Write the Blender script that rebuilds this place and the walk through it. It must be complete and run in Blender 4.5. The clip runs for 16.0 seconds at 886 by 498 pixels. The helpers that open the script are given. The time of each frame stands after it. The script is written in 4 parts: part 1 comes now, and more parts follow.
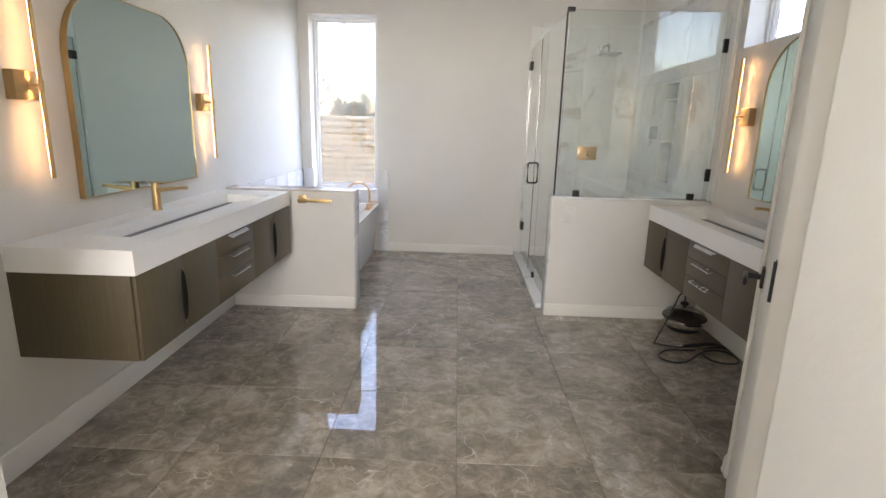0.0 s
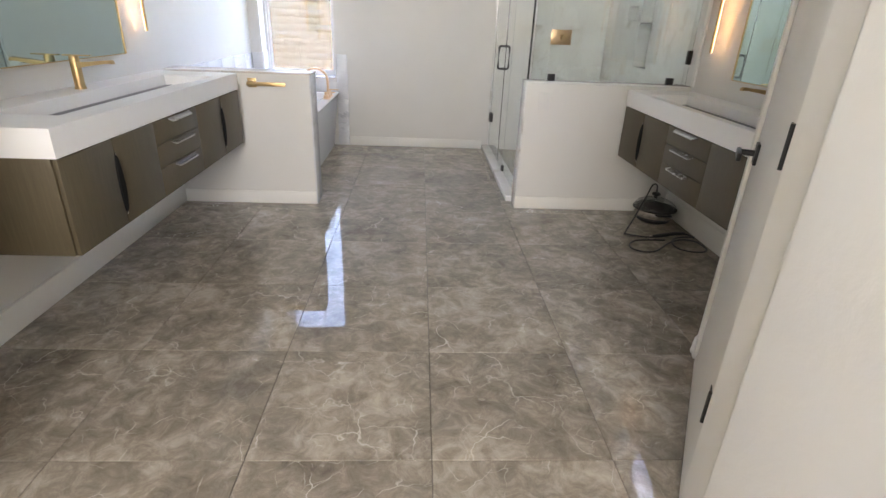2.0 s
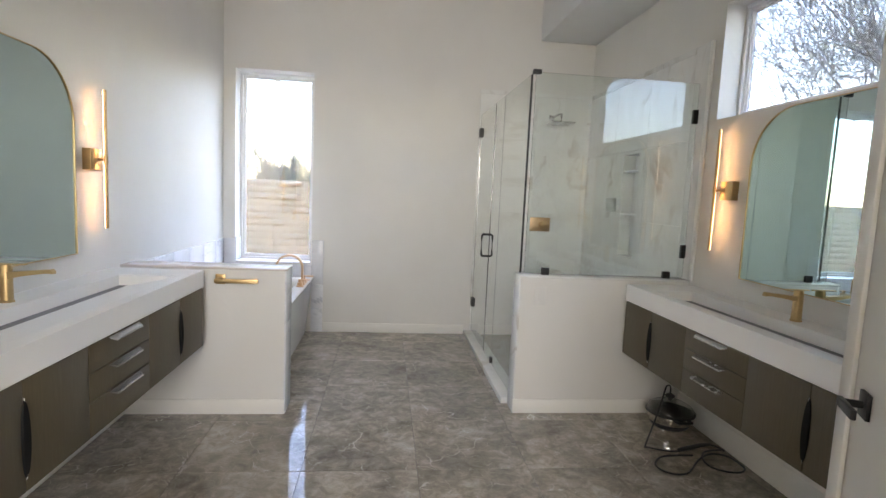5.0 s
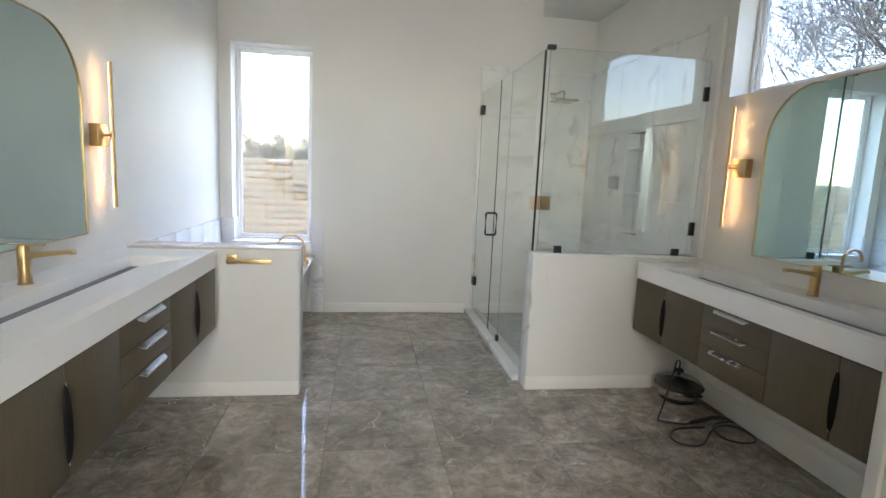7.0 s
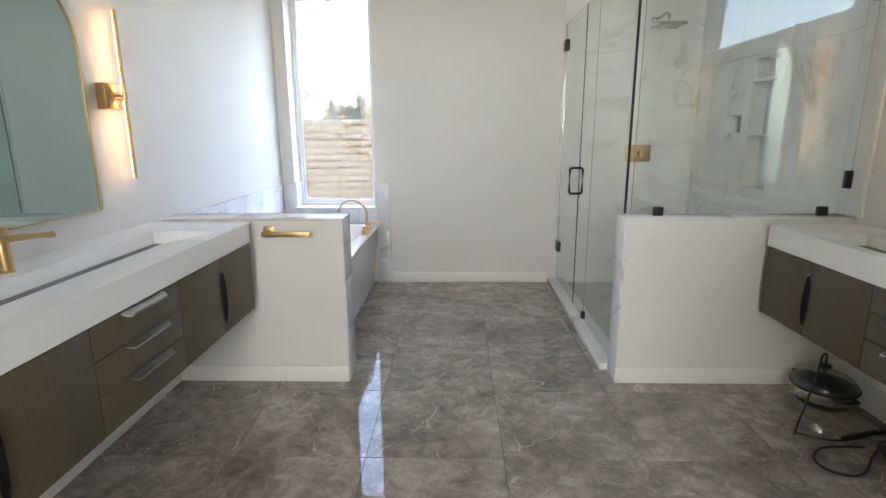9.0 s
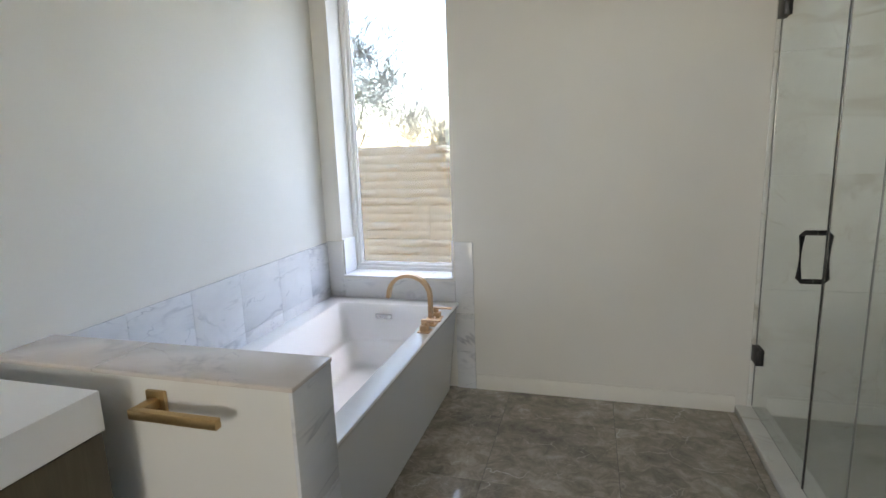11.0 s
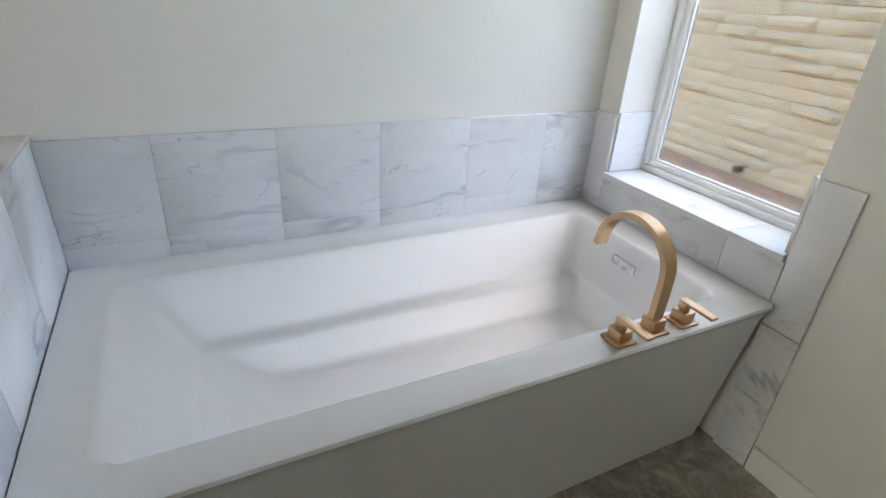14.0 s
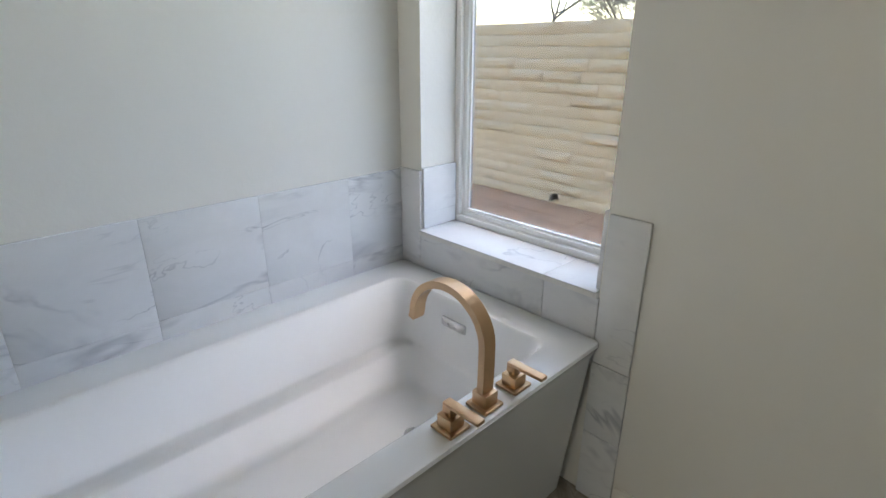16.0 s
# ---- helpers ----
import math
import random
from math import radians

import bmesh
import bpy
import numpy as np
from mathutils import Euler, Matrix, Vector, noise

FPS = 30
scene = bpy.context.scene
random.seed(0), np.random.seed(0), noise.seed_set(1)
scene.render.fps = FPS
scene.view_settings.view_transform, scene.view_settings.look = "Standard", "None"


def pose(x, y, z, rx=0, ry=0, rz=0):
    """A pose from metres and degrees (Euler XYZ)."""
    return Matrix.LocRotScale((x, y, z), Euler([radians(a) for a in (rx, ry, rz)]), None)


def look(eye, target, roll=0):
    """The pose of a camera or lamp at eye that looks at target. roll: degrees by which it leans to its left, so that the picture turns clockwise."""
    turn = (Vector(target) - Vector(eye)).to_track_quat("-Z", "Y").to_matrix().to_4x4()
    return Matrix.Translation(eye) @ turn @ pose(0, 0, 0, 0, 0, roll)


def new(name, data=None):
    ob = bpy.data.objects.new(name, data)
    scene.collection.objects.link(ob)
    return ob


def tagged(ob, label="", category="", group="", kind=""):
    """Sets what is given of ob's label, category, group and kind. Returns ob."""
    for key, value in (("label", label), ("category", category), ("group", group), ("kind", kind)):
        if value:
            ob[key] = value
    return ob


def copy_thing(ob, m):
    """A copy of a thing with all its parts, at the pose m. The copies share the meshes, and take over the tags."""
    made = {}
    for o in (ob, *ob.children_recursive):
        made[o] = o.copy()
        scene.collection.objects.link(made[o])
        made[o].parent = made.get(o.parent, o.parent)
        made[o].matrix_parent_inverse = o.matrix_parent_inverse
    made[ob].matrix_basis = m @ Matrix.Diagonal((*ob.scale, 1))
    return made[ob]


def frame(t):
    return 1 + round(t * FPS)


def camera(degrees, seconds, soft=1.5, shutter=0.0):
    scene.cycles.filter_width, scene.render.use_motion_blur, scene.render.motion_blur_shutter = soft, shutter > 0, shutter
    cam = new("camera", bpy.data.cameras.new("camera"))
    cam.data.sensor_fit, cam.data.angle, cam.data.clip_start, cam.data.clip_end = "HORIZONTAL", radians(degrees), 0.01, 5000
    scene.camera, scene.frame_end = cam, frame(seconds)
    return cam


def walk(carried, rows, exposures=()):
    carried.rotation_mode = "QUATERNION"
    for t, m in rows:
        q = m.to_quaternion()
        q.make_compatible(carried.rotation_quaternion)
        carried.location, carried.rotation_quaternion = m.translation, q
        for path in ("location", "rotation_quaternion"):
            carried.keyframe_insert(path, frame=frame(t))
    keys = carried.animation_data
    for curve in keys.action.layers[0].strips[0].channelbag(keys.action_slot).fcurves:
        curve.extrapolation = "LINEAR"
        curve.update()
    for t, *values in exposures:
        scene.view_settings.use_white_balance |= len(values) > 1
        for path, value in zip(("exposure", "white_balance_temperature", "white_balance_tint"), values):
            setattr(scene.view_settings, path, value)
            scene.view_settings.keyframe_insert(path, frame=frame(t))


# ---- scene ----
cam = camera(81.1, 16.0)
EXPOSURES = [(0, 5.72, 7150, 20), (1.5, 5.78, 7100, 20), (2.8, 5.85, 6950, 20), (4, 5.63, 7100, 20), (7, 5.63, 6850, 15), (9, 5.66, 6900, 15), (11.5, 5.08, 7300, 14), (13, 5.18, 7450, 13), (14, 5.05, 7750, 12), (16, 4.70, 7650, 12)]
PATH = [
    (0, (-0.041, 0.01, 1.477), (-0.085, 1.956, 1.017), 1.6),
    (0.5, (-0.025, 0.014, 1.444), (-0.04, 1.925, 0.853), 2.0),
    (1, (-0.016, 0.025, 1.415), (-0.01, 1.9, 0.719), 2.2),
    (1.5, (-0.002, 0.058, 1.398), (0.048, 1.905, 0.631), 2.1),
    (2, (-0.066, 0.154, 1.354), (0.037, 1.979, 0.543), 2.4),
    (2.5, (-0.169, 0.314, 1.335), (-0.019, 2.141, 0.535), 1.9),
    (3, (-0.145, 0.486, 1.382), (0.121, 2.384, 0.811), 1.4),
    (3.5, (-0.084, 0.618, 1.465), (0.335, 2.556, 1.201), 2.0),
    (4, (-0.079, 0.649, 1.496), (0.448, 2.571, 1.324), 2.2),
    (4.5, (-0.122, 0.643, 1.483), (0.233, 2.602, 1.296), 2.8),
    (4.7, (-0.158, 0.635, 1.485), (0.086, 2.61, 1.288), 2.8),
    (6.8, (-0.443, 0.677, 1.476), (-0.253, 2.652, 1.224), 2.4),
    (7, (-0.44, 0.689, 1.464), (-0.136, 2.646, 1.185), 2.6),
    (7.5, (-0.38, 0.71, 1.414), (0.058, 2.627, 1.048), 3.4),
    (8, (-0.306, 0.771, 1.382), (-0.02, 2.691, 0.903), 3.3),
    (8.5, (-0.212, 0.907, 1.378), (-0.145, 2.832, 0.838), 2.1),
    (9, (-0.212, 1.244, 1.431), (-0.265, 3.193, 0.987), -0.3),
    (9.2, (-0.191, 1.4, 1.442), (-0.279, 3.359, 1.049), -0.9),
    (11.3, (-0.151, 3.277, 1.516), (-0.804, 5.13, 1.147), -1.4),
    (11.5, (-0.204, 3.448, 1.509), (-0.943, 5.265, 1.122), -1.0),
    (12, (-0.223, 3.773, 1.443), (-1.278, 5.383, 0.9), -0.8),
    (12.5, (-0.232, 4.021, 1.35), (-1.505, 5.339, 0.549), 1.0),
    (13, (-0.29, 4.287, 1.348), (-1.667, 5.431, 0.457), 2.5),
    (13.5, (-0.204, 4.477, 1.36), (-1.742, 5.388, 0.464), 3.8),
    (14, (-0.237, 4.581, 1.371), (-1.813, 5.408, 0.458), 3.8),
    (14.5, (-0.312, 4.641, 1.354), (-1.884, 5.463, 0.43), 3.5),
    (15, (-0.343, 4.684, 1.354), (-1.872, 5.55, 0.4), -0.6),
    (15.5, (-0.35, 4.737, 1.355), (-1.785, 5.803, 0.458), -0.7),
    (16, (-0.323, 4.825, 1.381), (-1.658, 6.128, 0.659), 0.2),
]
walk(cam, [(t, look(eye, target, roll)) for t, eye, target, roll in PATH], EXPOSURES)

# ---------------------------------------------------------------- world and sun
world = bpy.data.worlds.new("world")
scene.world = world
world.use_nodes = True
wt = world.node_tree
sky = wt.nodes.new("ShaderNodeTexSky")
sky.sky_type = 'NISHITA'
sky.sun_disc = False
sky.sun_elevation = radians(64)
sky.sun_rotation = radians(6)
sky.dust_density = 0.7
sky.air_density = 1.2
wt.links.new(sky.outputs[0], wt.nodes["Background"].inputs[0])
wt.nodes["Background"].inputs[1].default_value = 0.15
sun_data = bpy.data.lights.new("sun", 'SUN')
sun_data.energy = 0.008
sun_data.angle = radians(50)
sun_data.color = (1.0, 0.98, 0.95)
sun = new("sun", sun_data)
sun.matrix_world = look((12 * math.cos(radians(64)) * math.sin(radians(6)), 12 * math.cos(radians(64)) * math.cos(radians(6)), 12 * math.sin(radians(64))), (0, 0, 0))
# added fill lamp for daylight from an assumed, unseen window behind the passage
fill_data = bpy.data.lights.new("passage_fill_light", 'AREA')
fill_data.shape = 'RECTANGLE'
fill_data.size, fill_data.size_y = 1.6, 1.4
fill_data.energy = 2.7
fill_data.color = (0.98, 1.0, 0.955)
bed = new("passage_fill_light", fill_data)
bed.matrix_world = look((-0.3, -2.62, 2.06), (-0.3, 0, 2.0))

# main planes of the room, in metres
XL, XR, YB, YF = -1.85, 1.93, 6.09, 1.26
YH = 4.03
ZC = 3.62
PITCH = 0.62


# ---------------------------------------------------------------- materials
def nodes_of(m):
    m.use_nodes = True
    return m.node_tree.nodes, m.node_tree.links, m.node_tree.nodes["Principled BSDF"]


def ramp(ns, stops):
    r = ns.new("ShaderNodeValToRGB")
    while len(r.color_ramp.elements) < len(stops):
        r.color_ramp.elements.new(0.5)
    for e, (p, c) in zip(r.color_ramp.elements, stops):
        e.position, e.color = p, (*c, 1)
    return r


def coords(ns, ls, random_shift=False, scale=(1, 1, 1)):
    tc = ns.new("ShaderNodeTexCoord")
    mp = ns.new("ShaderNodeMapping")
    mp.inputs["Scale"].default_value = scale
    ls.new(tc.outputs["Object"], mp.inputs["Vector"])
    if random_shift:
        info = ns.new("ShaderNodeObjectInfo")
        mul = ns.new("ShaderNodeVectorMath")
        mul.operation = 'MULTIPLY'
        com = ns.new("ShaderNodeCombineXYZ")
        for k in range(3):
            ls.new(info.outputs["Random"], com.inputs[k])
        ls.new(com.outputs[0], mul.inputs[0])
        mul.inputs[1].default_value = (37.0, 91.0, 53.0)
        ls.new(mul.outputs[0], mp.inputs["Location"])
    return mp.outputs[0]


def noise_tex(ns, ls, vec, scale, detail=4, rough=0.55, dist=0.0):
    n = ns.new("ShaderNodeTexNoise")
    n.inputs["Scale"].default_value = scale
    n.inputs["Detail"].default_value = detail
    n.inputs["Roughness"].default_value = rough
    n.inputs["Distortion"].default_value = dist
    ls.new(vec, n.inputs["Vector"])
    return n.outputs["Fac"]


def mix(ns, ls, fac, a, b, blend='MIX'):
    m = ns.new("ShaderNodeMix")
    m.data_type = 'RGBA'
    m.blend_type = blend
    for sock, v in ((m.inputs[0], fac), (m.inputs[6], a), (m.inputs[7], b)):
        if isinstance(v, (int, float)):
            sock.default_value = v
        elif isinstance(v, tuple):
            sock.default_value = (*v, 1)
        else:
            ls.new(v, sock)
    return m.outputs[2]


def bump(ns, ls, b, height, strength, distance):
    n = ns.new("ShaderNodeBump")
    n.inputs["Strength"].default_value = strength
    n.inputs["Distance"].default_value = distance
    ls.new(height, n.inputs["Height"])
    ls.new(n.outputs[0], b.inputs["Normal"])


def simple(name, col, rough=0.5, metal=0.0, vary=0.06, scale=30, bump_d=0.0, spec=0.5, rvar=0.1):
    m = bpy.data.materials.new(name)
    ns, ls, b = nodes_of(m)
    v = coords(ns, ls)
    f = noise_tex(ns, ls, v, scale)
    g = noise_tex(ns, ls, v, scale * 0.12, 3)
    r = ramp(ns, [(0.25, tuple(c * (1 - vary) for c in col)), (0.75, tuple(min(1, c * (1 + vary)) for c in col))])
    mx = ns.new("ShaderNodeMath")
    mx.operation = 'MULTIPLY_ADD'
    ls.new(f, mx.inputs[0])
    mx.inputs[1].default_value = 0.4
    ad = ns.new("ShaderNodeMath")
    ad.operation = 'MULTIPLY'
    ls.new(g, ad.inputs[0])
    ad.inputs[1].default_value = 0.6
    ls.new(ad.outputs[0], mx.inputs[2])
    ls.new(mx.outputs[0], r.inputs[0])
    ls.new(r.outputs[0], b.inputs["Base Color"])
    rr = ns.new("ShaderNodeMapRange")
    rr.inputs[3].default_value = max(0.02, rough - rvar)
    rr.inputs[4].default_value = min(1, rough + rvar)
    ls.new(g, rr.inputs[0])
    ls.new(rr.outputs[0], b.inputs["Roughness"])
    b.inputs["Metallic"].default_value = metal
    b.inputs["Specular IOR Level"].default_value = spec
    if bump_d:
        bump(ns, ls, b, f, 0.6, bump_d)
    return m


def plaster_material():
    """Hand-trowelled white wall paint with soft ripples and a few ridges."""
    m = bpy.data.materials.new("plaster")
    ns, ls, b = nodes_of(m)
    v = coords(ns, ls)
    big = noise_tex(ns, ls, v, 1.3, 3)
    mid = noise_tex(ns, ls, v, 7, 5, 0.6, 0.6)
    fine = noise_tex(ns, ls, v, 90, 3)
    r = ramp(ns, [(0.3, (0.69, 0.675, 0.635)), (0.7, (0.735, 0.72, 0.68))])
    ls.new(big, r.inputs[0])
    ls.new(r.outputs[0], b.inputs["Base Color"])
    b.inputs["Roughness"].default_value = 0.42
    b.inputs["Specular IOR Level"].default_value = 0.4
    add = ns.new("ShaderNodeMath")
    add.operation = 'MULTIPLY_ADD'
    ls.new(fine, add.inputs[0])
    add.inputs[1].default_value = 0.12
    ls.new(mid, add.inputs[2])
    bump(ns, ls, b, add.outputs[0], 0.5, 0.005)
    return m


def floor_tile_material():
    """Polished grey marble-look porcelain: cloudy patches and thin pale veins, different on every tile."""
    m = bpy.data.materials.new("grey_porcelain")
    ns, ls, b = nodes_of(m)
    v = coords(ns, ls, True)
    cloud = noise_tex(ns, ls, v, 2.3, 7, 0.64, 0.5)
    patch = noise_tex(ns, ls, v, 12, 9, 0.72, 0.7)
    base = ramp(ns, [(0.37, (0.15, 0.126, 0.099)), (0.5, (0.285, 0.247, 0.20)), (0.62, (0.48, 0.425, 0.355))])
    s = ns.new("ShaderNodeMath")
    s.operation = 'MULTIPLY_ADD'
    ls.new(patch, s.inputs[0])
    s.inputs[1].default_value = 0.5
    half = ns.new("ShaderNodeMath")
    half.operation = 'MULTIPLY'
    ls.new(cloud, half.inputs[0])
    half.inputs[1].default_value = 0.5
    ls.new(half.outputs[0], s.inputs[2])
    ls.new(s.outputs[0], base.inputs[0])
    col = base.outputs[0]
    # thin pale veins: edges of large crooked cells, only here and there
    for scale, width, strength, wob in ((1.9, 0.009, 0.9, 0.5), (4.3, 0.013, 0.75, 0.35), (8.5, 0.02, 0.5, 0.22)):
        warp = ns.new("ShaderNodeTexNoise")
        warp.inputs["Scale"].default_value = 3.0
        warp.inputs["Detail"].default_value = 4
        ls.new(v, warp.inputs["Vector"])
        off = ns.new("ShaderNodeVectorMath")
        off.operation = 'MULTIPLY_ADD'
        ls.new(warp.outputs["Color"], off.inputs[0])
        off.inputs[1].default_value = (wob, wob, wob)
        ls.new(v, off.inputs[2])
        vo = ns.new("ShaderNodeTexVoronoi")
        vo.feature = 'DISTANCE_TO_EDGE'
        vo.inputs["Scale"].default_value = scale
        ls.new(off.outputs[0], vo.inputs["Vector"])
        rg = ns.new("ShaderNodeMapRange")
        rg.inputs[1].default_value, rg.inputs[2].default_value = 0.0, width
        rg.inputs[3].default_value, rg.inputs[4].default_value = strength, 0.0
        ls.new(vo.outputs["Distance"], rg.inputs[0])
        gate = ns.new("ShaderNodeMapRange")
        gate.inputs[1].default_value, gate.inputs[2].default_value = 0.52, 0.68
        ls.new(noise_tex(ns, ls, v, scale * 1.3, 3), gate.inputs[0])
        both = ns.new("ShaderNodeMath")
        both.operation = 'MULTIPLY'
        ls.new(rg.outputs[0], both.inputs[0])
        ls.new(gate.outputs[0], both.inputs[1])
        col = mix(ns, ls, both.outputs[0], col, (0.72, 0.67, 0.60))
    ls.new(col, b.inputs["Base Color"])
    rr = ns.new("ShaderNodeMapRange")
    rr.inputs[3].default_value, rr.inputs[4].default_value = 0.008, 0.035
    ls.new(patch, rr.inputs[0])
    ls.new(rr.outputs[0], b.inputs["Roughness"])
    b.inputs["Specular IOR Level"].default_value = 0.9
    bump(ns, ls, b, noise_tex(ns, ls, v, 1.6, 2), 0.12, 0.003)
    return m


def marble_material(name, body, vein, vein_scale=1.6, stretch=(1, 1, 1), tint=(0.78, 0.70, 0.62), rough=0.16, strength=0.75):
    m = bpy.data.materials.new(name)
    ns, ls, b = nodes_of(m)
    v = coords(ns, ls, True, stretch)
    cloud = noise_tex(ns, ls, v, 3.0, 5, 0.6, 0.5)
    base = ramp(ns, [(0.3, tuple(c * 0.88 for c in body)), (0.65, body)])
    ls.new(cloud, base.inputs[0])
    warm = ns.new("ShaderNodeMapRange")
    warm.inputs[1].default_value, warm.inputs[2].default_value = 0.6, 0.8
    warm.inputs[4].default_value = 0.35
    ls.new(noise_tex(ns, ls, v, 2.1, 3), warm.inputs[0])
    col = mix(ns, ls, warm.outputs[0], base.outputs[0], tint)
    for k, (sc, w, st) in enumerate(((vein_scale, 0.030, strength), (vein_scale * 2.1, 0.010, strength * 0.9))):
        n = noise_tex(ns, ls, v, sc, 4, 0.55, 0.9)
        d = ns.new("ShaderNodeMath")
        d.operation = 'SUBTRACT'
        ls.new(n, d.inputs[0])
        d.inputs[1].default_value = 0.52 - 0.04 * k
        a = ns.new("ShaderNodeMath")
        a.operation = 'ABSOLUTE'
        ls.new(d.outputs[0], a.inputs[0])
        rg = ns.new("ShaderNodeMapRange")
        rg.inputs[1].default_value, rg.inputs[2].default_value = 0.0, w
        rg.inputs[3].default_value, rg.inputs[4].default_value = st, 0.0
        ls.new(a.outputs[0], rg.inputs[0])
        gate = ns.new("ShaderNodeMath")
        gate.operation = 'MULTIPLY'
        ls.new(rg.outputs[0], gate.inputs[0])
        some = ns.new("ShaderNodeMapRange")
        some.inputs[1].default_value, some.inputs[2].default_value = 0.46, 0.66
        ls.new(noise_tex(ns, ls, v, sc * 1.5, 3), some.inputs[0])
        ls.new(some.outputs[0], gate.inputs[1])
        col = mix(ns, ls, gate.outputs[0], col, vein)
    ls.new(col, b.inputs["Base Color"])
    b.inputs["Roughness"].default_value = rough
    return m


def wood_material():
    m = bpy.data.materials.new("taupe_oak")
    ns, ls, b = nodes_of(m)
    v = coords(ns, ls, True, (22, 22, 1.3))
    grain = noise_tex(ns, ls, v, 5, 6, 0.65, 0.4)
    fine = noise_tex(ns, ls, v, 28, 3, 0.6)
    r = ramp(ns, [(0.25, (0.082, 0.063, 0.034)), (0.5, (0.097, 0.075, 0.042)), (0.75, (0.116, 0.091, 0.053))])
    ls.new(grain, r.inputs[0])
    ls.new(mix(ns, ls, 0.18, r.outputs[0], fine, 'MULTIPLY'), b.inputs["Base Color"])
    b.inputs["Roughness"].default_value = 0.48
    bump(ns, ls, b, fine, 0.3, 0.0008)
    return m


def glass_material(name, col, rough=0.0, ior=1.46):
    m = bpy.data.materials.new(name)
    ns, ls, b = nodes_of(m)
    b.inputs["Base Color"].default_value = (*col, 1)
    b.inputs["Transmission Weight"].default_value = 1.0
    b.inputs["Roughness"].default_value = rough
    b.inputs["IOR"].default_value = ior
    return m


def mirror_material():
    m = bpy.data.materials.new("mirror_silver")
    ns, ls, b = nodes_of(m)
    b.inputs["Base Color"].default_value = (0.47, 0.60, 0.615, 1)
    b.inputs["Metallic"].default_value = 1.0
    b.inputs["Roughness"].default_value = 0.012
    return m


def lit_material(name, col, strength):
    m = bpy.data.materials.new(name)
    ns, ls, b = nodes_of(m)
    b.inputs["Base Color"].default_value = (*col, 1)
    b.inputs["Emission Color"].default_value = (*col, 1)
    b.inputs["Emission Strength"].default_value = strength
    return m


def brick_material():
    m = bpy.data.materials.new("sand_slump_block")
    ns, ls, b = nodes_of(m)
    v = coords(ns, ls, True)
    f = noise_tex(ns, ls, v, 9, 6, 0.65)
    g = noise_tex(ns, ls, v, 22, 4, 0.6)
    r = ramp(ns, [(0.3, (0.60, 0.475, 0.32)), (0.55, (0.70, 0.575, 0.41)), (0.8, (0.76, 0.645, 0.48))])
    ls.new(f, r.inputs[0])
    ls.new(r.outputs[0], b.inputs["Base Color"])
    b.inputs["Roughness"].default_value = 0.9
    bump(ns, ls, b, g, 0.2, 0.003)
    return m


PLASTER = plaster_material()
CEIL = simple("ceiling_paint", (0.74, 0.73, 0.70), 0.8, vary=0.02, scale=60, bump_d=0.0008)
TRIM = simple("trim_paint", (0.80, 0.785, 0.74), 0.35, vary=0.03, scale=22, bump_d=0.0006)
DOORP = simple("door_paint", (0.74, 0.72, 0.67), 0.40, vary=0.03, scale=18, bump_d=0.0006)
VINYL = simple("window_vinyl", (0.80, 0.80, 0.79), 0.3, vary=0.02)
FLOOR = floor_tile_material()
GROUT = simple("dark_grout", (0.13, 0.115, 0.10), 0.85, vary=0.15, scale=60)
PGROUT = simple("pale_grout", (0.70, 0.69, 0.67), 0.8, vary=0.08, scale=60)
MARBLE = marble_material("grey_white_marble", (0.72, 0.73, 0.745), (0.31, 0.325, 0.37), 1.6, (1, 0.75, 1.7), strength=0.7)
CAPM = marble_material("warm_beige_marble", (0.70, 0.635, 0.585), (0.40, 0.36, 0.35), 1.7, (1, 1.4, 1), strength=0.6)
SHOWERM = marble_material("white_veined_tile", (0.80, 0.80, 0.77), (0.50, 0.46, 0.40), 1.1, (1, 1, 1), (0.78, 0.72, 0.64), 0.14, 0.8)
QUARTZ = simple("white_solid_surface", (0.83, 0.82, 0.80), 0.32, vary=0.02, scale=5, rvar=0.02)
WOOD = wood_material()
DARKGAP = simple("near_black_backing", (0.035, 0.03, 0.025), 0.7)
BRASS = simple("brushed_brass", (0.54, 0.375, 0.185), 0.36, 1.0, 0.10, 60)
BRONZE = simple("champagne_bronze", (0.60, 0.40, 0.24), 0.32, 1.0, 0.10, 55)
BLACK = simple("matt_black_metal", (0.018, 0.018, 0.019), 0.38, 0.4, 0.2, 40)
STEEL = simple("brushed_steel", (0.60, 0.60, 0.60), 0.26, 1.0, 0.06, 80)
CHROME = simple("chrome", (0.80, 0.80, 0.80), 0.08, 1.0, 0.03, 30, rvar=0.03)
ACRYL = simple("white_acrylic", (0.86, 0.865, 0.86), 0.075, vary=0.012, scale=8, rvar=0.03)
# near-black for the hollow at the pulls, its shade put into colour
PULLSHADE = simple("pull_shade_black", (0.007, 0.007, 0.007), 0.6, spec=0.15)
RUBBER = simple("black_rubber", (0.014, 0.014, 0.014), 0.5)
SEAL = simple("grey_seal", (0.22, 0.23, 0.225), 0.55)
PLASTIC = simple("white_plastic", (0.70, 0.69, 0.66), 0.35, vary=0.02)
SHGLASS = glass_material("shower_glass", (0.93, 0.98, 0.96), ior=1.72)
LIDGLASS = glass_material("lid_glass", (0.9, 0.93, 0.92))
# made-up tint: dims the outdoor view against the room's high exposure
PANE = glass_material("dimmed_window_glass", (0.108, 0.110, 0.113))
MIRROR = mirror_material()
LED = lit_material("warm_led", (1.0, 0.57, 0.25), 0.88)
BRICK = brick_material()
